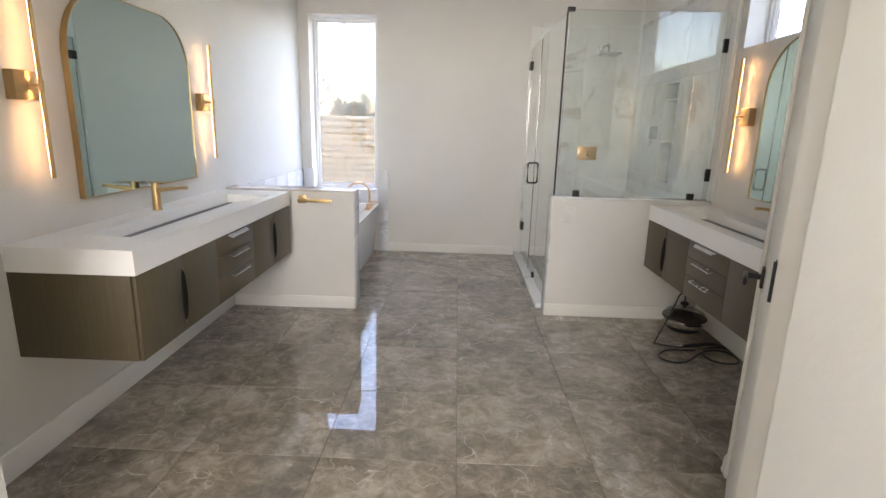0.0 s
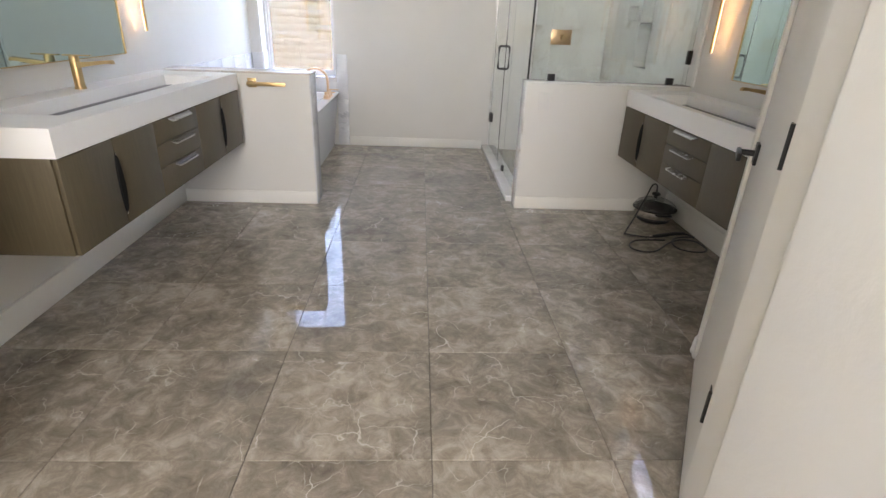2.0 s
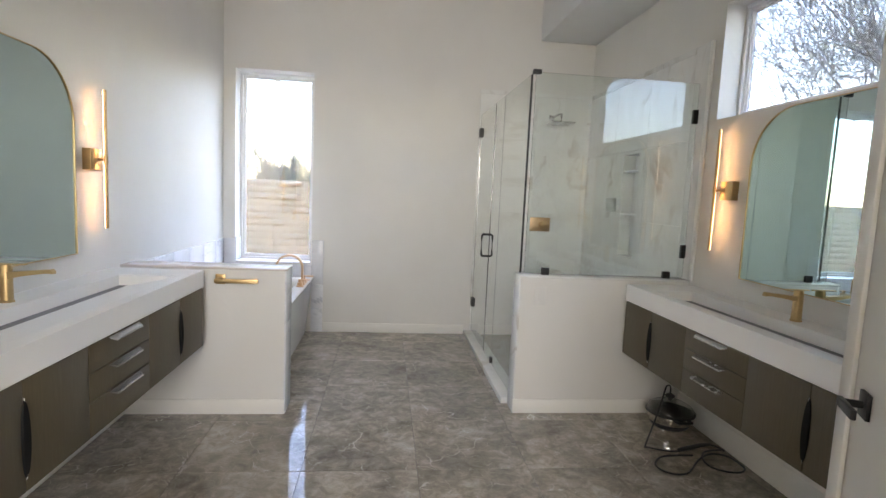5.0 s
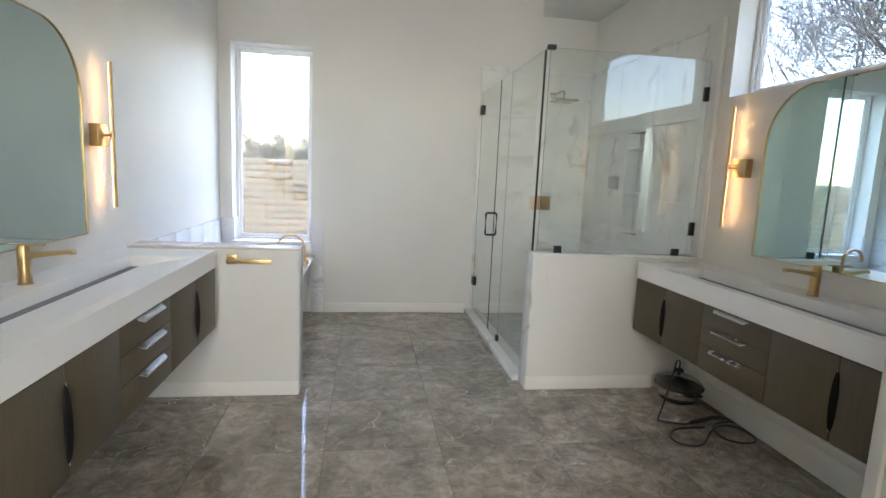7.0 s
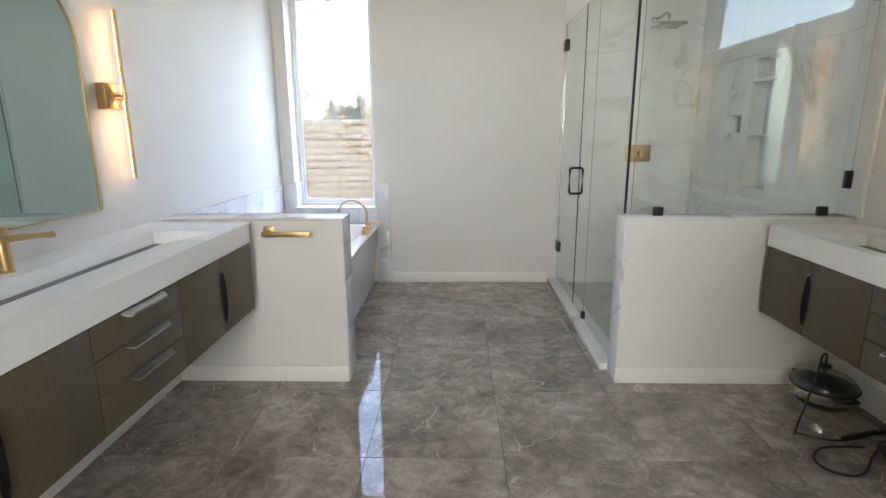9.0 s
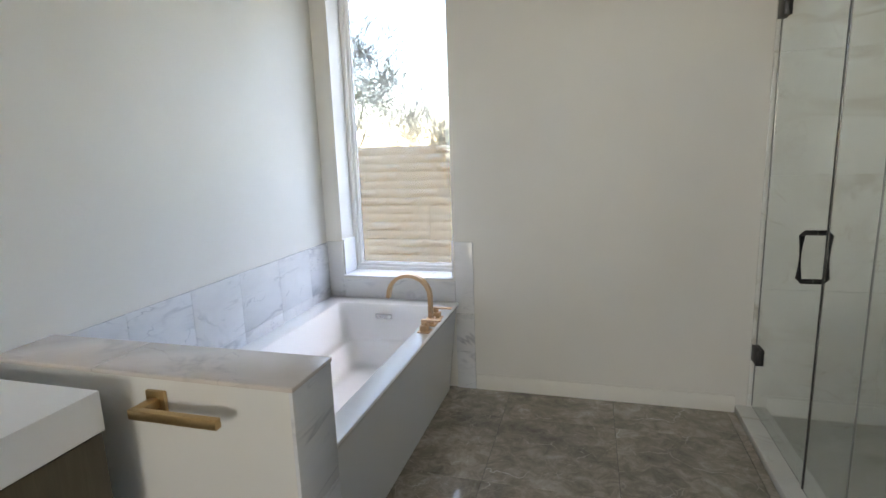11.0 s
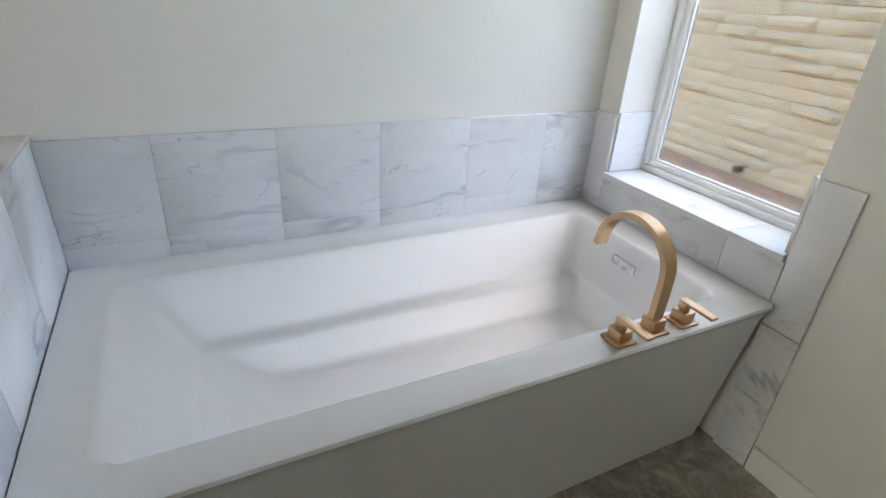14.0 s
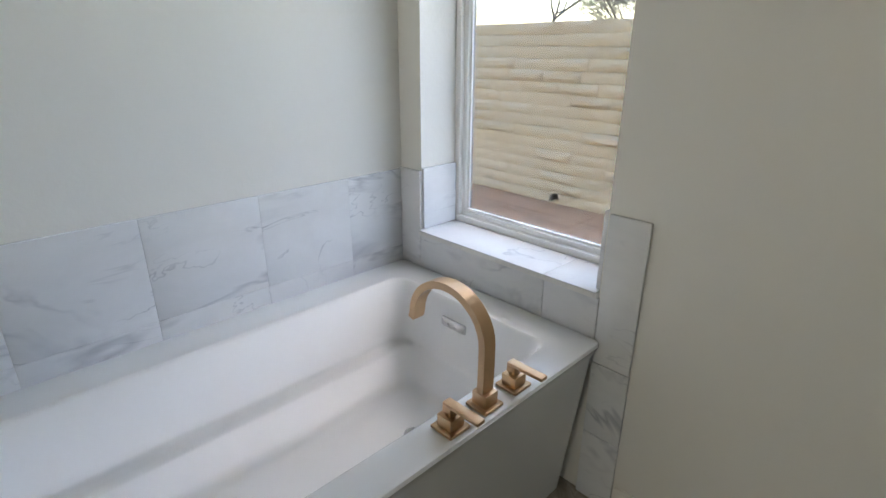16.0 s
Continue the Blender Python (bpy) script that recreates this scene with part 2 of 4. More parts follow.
PAVER = simple("terracotta_paver", (0.50, 0.31, 0.205), 0.85, vary=0.22, scale=14, bump_d=0.004)
SAND = simple("desert_sand", (0.34, 0.27, 0.19), 0.95, vary=0.2, scale=6, bump_d=0.02)
BARK = simple("grey_bark", (0.25, 0.225, 0.205), 0.9, vary=0.25, scale=40, bump_d=0.006)
TWIG = simple("grey_twigs", (0.31, 0.285, 0.25), 0.9, vary=0.3, scale=3)
LEAF = simple("pale_green_leaf", (0.30, 0.33, 0.16), 0.7, vary=0.35, scale=2)
STRAW = simple("straw_leaf", (0.55, 0.47, 0.28), 0.8, vary=0.3, scale=2)


# ---------------------------------------------------------------- mesh helpers
ORIGIN = {}


def thing(name, loc, label, category, group="", kind=""):
    ob = new(name)
    ob.location = loc
    ob.empty_display_size = 0.1
    ORIGIN[ob] = Vector(loc)
    return tagged(ob, label, category, group, kind)


def mesh_from(name, bm, mat, shift=(0, 0, 0), smooth=True):
    bmesh.ops.translate(bm, vec=-Vector(shift), verts=bm.verts)
    bmesh.ops.recalc_face_normals(bm, faces=bm.faces)
    me = bpy.data.meshes.new(name)
    bm.to_mesh(me)
    bm.free()
    me.materials.append(mat)
    if smooth:
        me.shade_smooth()
        me.set_sharp_from_angle(angle=radians(32))
    return me


def part(name, bm, mat, parent, label="", smooth=True):
    """One mesh, given in world coordinates, under a thing or a part of it."""
    org = ORIGIN[parent]
    ob = new(name, mesh_from(name, bm, mat, org, smooth))
    ob.parent = parent
    ORIGIN[ob] = org
    return tagged(ob, label)


def solo(name, bm, mat, label="", category="", kind="structure", group="", smooth=False):
    ob = new(name, mesh_from(name, bm, mat, (0, 0, 0), smooth))
    ORIGIN[ob] = Vector((0, 0, 0))
    return tagged(ob, label, category, group, kind)


def box(x0, x1, y0, y1, z0, z1, bevel=0.0, seg=2, bm=None, m=None):
    b = bmesh.new()
    bmesh.ops.create_cube(b, size=1)
    for v in b.verts:
        v.co = ((x0 + x1) / 2 + v.co.x * (x1 - x0), (y0 + y1) / 2 + v.co.y * (y1 - y0), (z0 + z1) / 2 + v.co.z * (z1 - z0))
    if bevel:
        bmesh.ops.bevel(b, geom=b.edges[:], offset=bevel, segments=seg, affect='EDGES', profile=0.5)
    if m is not None:
        bmesh.ops.transform(b, matrix=m, verts=b.verts)
    return join(bm, b)


def join(bm, b):
    if bm is None:
        return b
    me = bpy.data.meshes.new("tmp")
    b.to_mesh(me)
    b.free()
    bm.from_mesh(me)
    bpy.data.meshes.remove(me)
    return bm


def tube(path, radius, sides=10, bm=None, flat=None):
    """A round tube along points; radius may be a list. flat=(a, b): an oval or flat section turned by the path's own frame."""
    b = bmesh.new()
    pts = [Vector(p) for p in path]
    rings = []
    up = Vector((0, 0, 1))
    for i, p in enumerate(pts):
        d = (pts[min(i + 1, len(pts) - 1)] - pts[max(i - 1, 0)]).normalized()
        side = d.cross(up)
        if side.length < 0.05:
            side = d.cross(Vector((0, 1, 0)))
        side.normalize()
        nrm = side.cross(d).normalized()
        r = radius[i] if isinstance(radius, (list, tuple)) else radius
        rings.append([b.verts.new(p + r * (math.cos(a) * side + math.sin(a) * nrm)) for a in [2 * math.pi * k / sides for k in range(sides)]])
    for r0, r1 in zip(rings, rings[1:]):
        for k in range(sides):
            b.faces.new((r0[k], r0[(k + 1) % sides], r1[(k + 1) % sides], r1[k]))
    b.faces.new(rings[0][::-1])
    b.faces.new(rings[-1])
    return join(bm, b)


def lathe(profile, cx, cy, sides=40, bm=None):
    """Turns (radius, z) points round a vertical axis."""
    b = bmesh.new()
    rings = [[b.verts.new((cx + r * math.cos(a), cy + r * math.sin(a), z)) for a in [2 * math.pi * k / sides for k in range(sides)]] for r, z in profile]
    for r0, r1 in zip(rings, rings[1:]):
        for k in range(sides):
            b.faces.new((r0[k], r0[(k + 1) % sides], r1[(k + 1) % sides], r1[k]))
    b.faces.new(rings[0][::-1])
    b.faces.new(rings[-1])
    return join(bm, b)


def rounded(x0, x1, y0, y1, r, z, n=6):
    out = []
    for cx, cy, a0 in ((x1 - r, y1 - r, 0), (x0 + r, y1 - r, 90), (x0 + r, y0 + r, 180), (x1 - r, y0 + r, 270)):
        for k in range(n + 1):
            a = radians(a0 + 90 * k / n)
            out.append((cx + r * math.cos(a), cy + r * math.sin(a), z))
    return out


def loft(loops, cap0=True, cap1=True, bm=None):
    b = bmesh.new()
    rings = [[b.verts.new(p) for p in lp] for lp in loops]
    n = len(rings[0])
    for r0, r1 in zip(rings, rings[1:]):
        for k in range(n):
            b.faces.new((r0[k], r0[(k + 1) % n], r1[(k + 1) % n], r1[k]))
    if cap0:
        b.faces.new(rings[0][::-1])
    if cap1:
        b.faces.new(rings[-1])
    return join(bm, b)


def holed(axis, at, thick, u0, u1, z0, z1, holes):
    """A wall across an axis with openings that go right through it. u runs along the wall, thick may be negative."""
    us = sorted({u0, u1, *[h[0] for h in holes], *[h[1] for h in holes]})
    zs = sorted({z0, z1, *[h[2] for h in holes], *[h[3] for h in holes]})
    us = [u for u in us if u0 <= u <= u1]
    zs = [z for z in zs if z0 <= z <= z1]

    def solid(i, j):
        if not (0 <= i < len(us) - 1 and 0 <= j < len(zs) - 1):
            return False
        cu, cz = (us[i] + us[i + 1]) / 2, (zs[j] + zs[j + 1]) / 2
        return not any(h[0] < cu < h[1] and h[2] < cz < h[3] for h in holes)

    b = bmesh.new()

    def pt(u, z, w):
        d = at + w * thick
        return b.verts.new((d, u, z) if axis == "x" else (u, d, z))

    def quad(a):
        b.faces.new([pt(*p) for p in a])

    for i in range(len(us) - 1):
        for j in range(len(zs) - 1):
            if not solid(i, j):
                continue
            ua, ub, za, zb = us[i], us[i + 1], zs[j], zs[j + 1]
            for w in (0, 1):
                quad([(ua, za, w), (ub, za, w), (ub, zb, w), (ua, zb, w)])
            if not solid(i - 1, j):
                quad([(ua, za, 0), (ua, zb, 0), (ua, zb, 1), (ua, za, 1)])
            if not solid(i + 1, j):
                quad([(ub, za, 0), (ub, zb, 0), (ub, zb, 1), (ub, za, 1)])
            if not solid(i, j - 1):
                quad([(ua, za, 0), (ub, za, 0), (ub, za, 1), (ua, za, 1)])
            if not solid(i, j + 1):
                quad([(ua, zb, 0), (ub, zb, 0), (ub, zb, 1), (ua, zb, 1)])
    bmesh.ops.remove_doubles(b, verts=b.verts, dist=1e-5)
    return b


def carve(rects, hole):
    """Cuts one rectangle out of a list of rectangles (u0, u1, z0, z1)."""
    out = []
    a0, a1, b0, b1 = hole
    for u0, u1, z0, z1 in rects:
        if a0 >= u1 or a1 <= u0 or b0 >= z1 or b1 <= z0:
            out.append((u0, u1, z0, z1))
            continue
        if u0 < a0:
            out.append((u0, a0, z0, z1))
        if a1 < u1:
            out.append((a1, u1, z0, z1))
        m0, m1 = max(u0, a0), min(u1, a1)
        if z0 < b0:
            out.append((m0, m1, z0, b0))
        if b1 < z1:
            out.append((m0, m1, b1, z1))
    return out


# ---------------------------------------------------------------- the room
WIN = (-1.735, -0.972, 0.712, 2.648)
CLER = (2.03, 3.91, 2.065, 2.80)
NICHE = (4.905, 5.21, 1.01, 1.93)
NICHE2 = (5.29, 5.535, 1.40, 1.54)

wall_left = solo("wall_left", box(XL - 0.2, XL, YF, 6.34, -0.1, ZC), PLASTER, "hand-trowelled off-white plaster wall beside the bathtub", "wall")
wall_back = solo("wall_back", holed("y", YB, 0.25, XL, XR, -0.1, ZC, [WIN]), PLASTER, "off-white plaster wall with a tall narrow window", "wall")
wall_right = solo("wall_right", holed("x", XR, 0.2, YF, 6.34, -0.1, ZC, [CLER, NICHE, NICHE2]), PLASTER, "off-white plaster wall with a high window over the mirror", "wall")
solo("wall_front_left", box(XL - 0.2, -1.3, YF - 0.2, YF - 0.002, -0.1, ZC), PLASTER, "off-white plaster wall beside the wide entrance", "wall")
solo("wall_front_right", box(0.762, XR + 0.2, YF - 0.2, YF - 0.002, -0.1, ZC), PLASTER, "off-white plaster wall behind the open door", "wall")
# unseen; raised so the fill light reaches the upper walls evenly
solo("wall_front_top", box(-1.3, 0.762, YF - 0.2, YF - 0.002, 3.1, ZC), PLASTER, "off-white plaster wall above the entrance", "wall")
hall = box(0.70, 0.758, -2.6, 1.118, -0.1, 3.15, 0.020, 4)
solo("wall_passage_right", hall, PLASTER, "smooth off-white passage wall with a rounded corner", "wall", smooth=True)
solo("wall_passage_left", box(-1.45, -1.302, -2.6, YF - 0.202, -0.1, 3.15), PLASTER, "off-white passage wall", "wall")
# unseen wall; its opening is added to hold the fill lamp
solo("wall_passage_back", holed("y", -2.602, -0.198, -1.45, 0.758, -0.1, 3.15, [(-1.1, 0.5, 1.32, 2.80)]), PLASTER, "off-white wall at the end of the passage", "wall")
solo("ceiling_passage", box(-1.45, 0.758, -2.8, YF - 0.202, 3.152, 3.25), CEIL, "white painted passage ceiling", "ceiling")
solo("ceiling", box(XL - 0.2, XR + 0.2, YF - 0.2, 6.34, ZC + 0.002, ZC + 0.15), CEIL, "high white painted ceiling", "ceiling")
solo("ceiling_soffit", box(1.33, XR - 0.001, YF, YB - 0.001, 3.13, ZC, 0.006), CEIL, "white dropped soffit over the shower side", "ceiling", smooth=True)
solo("floor", box(XL - 0.2, XR + 0.2, -2.8, 6.34, -0.12, -0.006), GROUT, "dark grout bed under polished grey tiles", "floor")


def baseboard(name, x0, x1, y0, y1, h=0.10):
    b = box(x0, x1, y0, y1, 0.0, h, 0.005)
    solo(name, b, TRIM, "white painted wooden baseboard with an eased edge", "baseboard", smooth=True)


baseboard("baseboard_left", XL, XL + 0.016, YF, YH - 0.001, 0.13)
baseboard("baseboard_back", -0.84, 0.66, YB - 0.016, YB, 0.10)
baseboard("baseboard_right", XR - 0.016, XR, YF, YH - 0.001, 0.15)
baseboard("baseboard_half_left", XL + 0.017, -0.843, YH - 0.016, YH - 0.001, 0.10)
baseboard("baseboard_half_right", 0.703, XR - 0.017, YH - 0.006, YH + 0.009, 0.10)
solo("trim_right", box(XR - 0.020, XR - 0.0005, 2.0, 3.99, 0.15, 0.21, 0.004), TRIM, "white painted board above the baseboard under the vanity", "trim", smooth=True)

# half walls, plastered in front, with stone on top and at the end
HL_END, HR_END, HTOP = -0.838, 0.705, 0.955
half_left = solo("wall_half_left", box(XL, HL_END - 0.012, YH, 4.212, 0, HTOP), PLASTER, "low plastered wall capped with marble beside the bathtub", "half wall")
half_right = solo("wall_half_right", box(HR_END + 0.012, XR, YH + 0.01, 4.18, 0, HTOP), PLASTER, "low plastered wall carrying the shower glass", "half wall")


def stone(parent, x0, x1, y0, y1, z0, z1, mat=None, bevel=0.0014):
    return part("tile", box(x0, x1, y0, y1, z0, z1, bevel, 2), mat or MARBLE, parent)


for a, c in ((XL, -1.46), (-1.458, HL_END + 0.004)):
    stone(half_left, a, c, YH - 0.006, 4.227, HTOP, HTOP + 0.014, CAPM, 0.004)
stone(half_left, HL_END - 0.011, HL_END, YH - 0.002, 4.225, 0.0, 0.60)
stone(half_left, HL_END - 0.011, HL_END, YH - 0.002, 4.225, 0.602, HTOP - 0.001)
for k in range(3):
    a = XL + k * 0.335
    stone(half_left, a, min(a + 0.333, HL_END - 0.013), 4.213, 4.224, 0.58, HTOP - 0.001)
for a, c in ((HR_END - 0.004, 1.31), (1.312, XR)):
    stone(half_right, a, c, YH + 0.004, 4.192, HTOP, HTOP + 0.014, SHOWERM, 0.004)
stone(half_right, HR_END, HR_END + 0.011, YH + 0.008, 4.19, 0.0, HTOP - 0.001, SHOWERM)

# shower curb
curb = solo("shower_curb", box(0.66, 0.80, 4.195, YB - 0.001, 0.0, 0.045, 0.004), SHOWERM, "low white stone shower curb under the glass", "curb", smooth=True)
solo("shower_floor", box(0.802, XR, 4.195, YB - 0.001, -0.004, 0.006), SHOWERM, "pale stone shower floor", "floor")


# ---------------------------------------------------------------- windows
def window(name, label, axis, at, u0, u1, z0, z1, depth):
    """A vinyl frame of stepped profiles with one large pane; depth points outdoors."""
    w = thing(name, ((u0 + u1) / 2, at, z0) if axis == "y" else (at, (u0 + u1) / 2, z0), label, "window", kind="structure")

    def bar(ua, ub, za, zb, d0, d1, nm, bev=0.003):
        p, q = sorted((at + math.copysign(d0, depth), at + math.copysign(d1, depth)))
        b = box(ua, ub, p, q, za, zb, bev) if axis == "y" else box(p, q, ua, ub, za, zb, bev)
        part(nm, b, VINYL, w)

    def ring(a, b_, width, d0, d1, nm):
        ua, ub, za, zb = u0 + a, u1 - a, z0 + a, z1 - a
        bar(ua, ub, za, za + width, d0, d1, nm)
        bar(ua, ub, zb - width, zb, d0, d1, nm)
        bar(ua, ua + width, za + width, zb - width, d0, d1, nm)
        bar(ub - width, ub, za + width, zb - width, d0, d1, nm)

    ring(0.0, 0, 0.027, 0.0, abs(depth), "window_frame")
    ring(0.027, 0, 0.020, 0.016, abs(depth) - 0.004, "sash")
    ring(0.047, 0, 0.009, 0.026, abs(depth) - 0.008, "bead")
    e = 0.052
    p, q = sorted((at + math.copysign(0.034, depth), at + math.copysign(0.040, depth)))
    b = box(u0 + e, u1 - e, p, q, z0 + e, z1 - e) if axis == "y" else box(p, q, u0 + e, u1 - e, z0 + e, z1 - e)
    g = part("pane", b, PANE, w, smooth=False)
    # no shadow, so daylight enters unweakened by the pane's tint
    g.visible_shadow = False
    return w


# added frame and pane round the fill lamp, out of view
window("window_3", "assumed white vinyl window, added unseen round the fill lamp", "y", -2.70, -1.1, 0.5, 1.32, 2.80, -0.06)
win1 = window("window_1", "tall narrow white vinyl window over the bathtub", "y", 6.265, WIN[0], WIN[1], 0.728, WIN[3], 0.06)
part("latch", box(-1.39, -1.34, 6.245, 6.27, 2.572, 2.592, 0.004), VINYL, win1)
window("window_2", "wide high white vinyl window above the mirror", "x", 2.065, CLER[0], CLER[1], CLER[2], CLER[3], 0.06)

# stone round the tub and the window
sill = solo("window_sill", box(WIN[0] - 0.0, WIN[1] + 0.0, YB - 0.018, 6.27, 0.712, 0.727), PGROUT, "white marble window sill with tiled apron", "sill")
for a, c in ((WIN[0] + 0.001, -1.155), (-1.153, WIN[1] - 0.001)):
    stone(sill, a, c, YB - 0.022, 6.264, 0.7275, 0.733, bevel=0.002)
for a, c in ((-1.73, -1.157), (-1.155, -0.966)):
    stone(wall_back, a, c, YB - 0.013, YB - 0.001, 0.50, 0.712)
stone(wall_back, XL, -1.732, YB - 0.013, YB - 0.001, 0.50, 0.958)
stone(wall_back, -0.964, -0.845, YB - 0.014, YB - 0.001, 0.505, 0.968, bevel=0.005)
stone(wall_back, -0.964, -0.845, YB - 0.013, YB - 0.001, 0.0, 0.25)
stone(wall_back, -0.964, -0.845, YB - 0.013, YB - 0.001, 0.252, 0.503)
stone(wall_back, -1.734, -1.722, YB + 0.001, 6.262, 0.734, 0.968)
stone(wall_back, -0.986, -0.974, YB + 0.001, 6.262, 0.734, 0.968)
EDGES = [4.225, 4.49, 4.826, 5.16, 5.50, 5.835, 6.076]
for a, c in zip(EDGES, EDGES[1:]):
    stone(wall_left, XL + 0.001, XL + 0.012, a + 0.0003, c - 0.0003, 0.6433, 0.952, bevel=0.0007)
    stone(wall_left, XL + 0.001, XL + 0.012, a + 0.0003, c - 0.0003, 0.50, 0.6427, bevel=0.0007)


# ---------------------------------------------------------------- shower walls
def shower_tiles(axis, at, parent, u0, u1, step, holes):
    zs = [0.006, 0.12, 0.73, 1.34, 1.95, 2.56, 2.60]
    u = u0
    while u < u1 - 0.01:
        un = min(u + step, u1)
        for za, zb in zip(zs, zs[1:]):
            rects = [(u + 0.001, un - 0.001, za + 0.001, zb - 0.001)]
            for hl in holes:
                rects = carve(rects, hl)
            for ua, ub, a, c in rects:
                b = box(ua, ub, at - 0.011, at - 0.001, a, c, 0.0012, 1) if axis == "y" else box(at - 0.011, at - 0.001, ua, ub, a, c, 0.0012, 1)
                part("tile", b, SHOWERM, parent)
        u = un


shower_tiles("y", YB, wall_back, 0.72, XR - 0.012, 0.61, [])
shower_tiles("x", XR, wall_right, 4.193, YB - 0.012, 0.61, [NICHE, NICHE2])
for n in (NICHE, NICHE2):
    b = holed("x", XR + 0.10, 0.02, n[0] - 0.001, n[1] + 0.001, n[2] - 0.001, n[3] + 0.001, [])
    t = 0.008
    for q in ((n[0], n[0] + t, n[2], n[3]), (n[1] - t, n[1], n[2], n[3]), (n[0] + t, n[1] - t, n[2], n[2] + t), (n[0] + t, n[1] - t, n[3] - t, n[3])):
        box(XR - 0.010, XR + 0.10, q[0], q[1], q[2], q[3], bm=b)
    nn = thing("shower_niche", (XR, (n[0] + n[1]) / 2, n[2]), "recessed white stone shower niche in the tiled wall", "niche", kind="structure")
    part("lining", b, SHOWERM, nn, smooth=False)
    if n is NICHE:
        for z in (1.385, 1.77):
            part("shelf", box(XR - 0.006, XR + 0.099, n[0] + t, n[1] - t, z, z + 0.014, 0.002), QUARTZ, nn)
solo("trim_tile_edge", box(XR - 0.016, XR - 0.001, 3.992, 4.03, 0.972, 2.60, 0.004), TRIM, "white edge trim beside the shower tiles", "trim", smooth=True)
solo("trim_tile_upper", box(XR - 0.012, XR - 0.001, 4.031, 4.192, 0.972, 2.60, 0.003), SHOWERM, "white tile strip over the half wall", "trim", smooth=True)


# ---------------------------------------------------------------- shower glass
GT = 2.335


def pane(parent, x0, x1, y0, y1, z0, z1):
    g = part("glass", box(x0, x1, y0, y1, z0, z1, 0.001, 1), SHGLASS, parent, smooth=False)
    g.visible_shadow = False
    return g


def clip(parent, x, y, z, nm="clip"):
    part(nm, box(x - 0.026, x + 0.026, y - 0.016, y + 0.016, z - 0.026, z + 0.026, 0.003), BLACK, parent)


fixed = thing("glass_shower_screen", (1.33, 4.115, 0.97), "clear frameless glass shower panel on the half wall with black clips", "shower screen")
pane(fixed, 0.752, 1.916, 4.110, 4.120, 0.975, GT)
clip(fixed, 0.90, 4.115, 0.992)
clip(fixed, 1.79, 4.115, 0.992)
for z in (2.11, 1.165):
    part("wall_clip", box(1.885, 1.918, 4.098, 4.132, z - 0.048, z + 0.048, 0.003), BLACK, fixed)
part("corner_clip", box(0.728, 0.785, 4.098, 4.132, GT - 0.014, GT + 0.016, 0.003), BLACK, fixed)
side = thing("glass_shower_screen", (0.745, 4.7, 0.05), "clear fixed glass shower panel standing on the curb", "shower screen")
pane(side, 0.740, 0.750, 4.195, 5.32, 0.047, GT)
part("seal", box(0.737, 0.753, 5.3205, 5.328, 0.05, GT - 0.01), BLACK, side)
part("edge_strip", box(0.738, 0.752, 4.1885, 4.1938, 0.97, GT), BLACK, side)
# thin grey strip where a faint line runs down the glass
part("joint", box(0.7388, 0.7512, 4.966, 4.970, 0.05, GT - 0.004), SEAL, side, "thin grey vertical strip")
part("floor_clip", box(0.728, 0.762, 4.96, 5.0, 0.045, 0.10, 0.003), BLACK, side)
sdoor = thing("shower_door", (0.745, 5.7, 0.05), "clear hinged glass shower door with black square handle", "shower door")
pane(sdoor, 0.740, 0.750, 5.332, 6.06, 0.055, GT)
part("edge_seal", box(0.738, 0.752, 6.0605, 6.067, 0.06, GT - 0.003), SEAL, sdoor)
for z in (2.15, 0.37):
    part("hinge", box(0.722, 0.768, 5.985, 6.078, z - 0.045, z + 0.045, 0.003), BLACK, sdoor)
for sx in (-1, 1):
    x = 0.745 + sx * 0.055
    b = tube([(0.745 + sx * 0.006, 5.43, 0.935), (x - sx * 0.012, 5.43, 0.935), (x, 5.43, 0.947), (x, 5.43, 1.128), (x - sx * 0.012, 5.43, 1.14), (0.745 + sx * 0.006, 5.43, 1.14)], 0.011, 10)
    part("handle", b, BLACK, sdoor)

head = thing("rain_shower", (1.49, 6.08, 2.35), "brushed steel square rain shower head on a bent arm", "shower head")
part("flange", box(1.462, 1.518, 6.068, 6.079, 2.322, 2.378, 0.003), STEEL, head)
part("arm", tube([(1.49, 6.07, 2.35), (1.49, 5.80, 2.355), (1.49, 5.765, 2.345), (1.49, 5.755, 2.32), (1.49, 5.755, 2.272)], 0.011, 12), STEEL, head)
part("head", box(1.38, 1.60, 5.645, 5.865, 2.245, 2.262, 0.004), STEEL, head)
valve = thing("shower_valve", (1.425, 6.08, 1.22), "champagne bronze square shower valve with a round knob", "valve")
part("plate", box(1.325, 1.545, 6.066, 6.079, 1.15, 1.30, 0.004), BRONZE, valve)
b = lathe([(0.028, 0), (0.028, 0.04), (0.022, 0.05)], 0, 0, 24)
bmesh.ops.transform(b, matrix=Matrix.Translation((1.45, 6.066, 1.225)) @ Matrix.Rotation(radians(90), 4, 'X'), verts=b.verts)
part("knob", b, BRASS, valve)
part("lever", box(1.444, 1.50, 6.012, 6.024, 1.217, 1.233, 0.003), BRASS, valve)


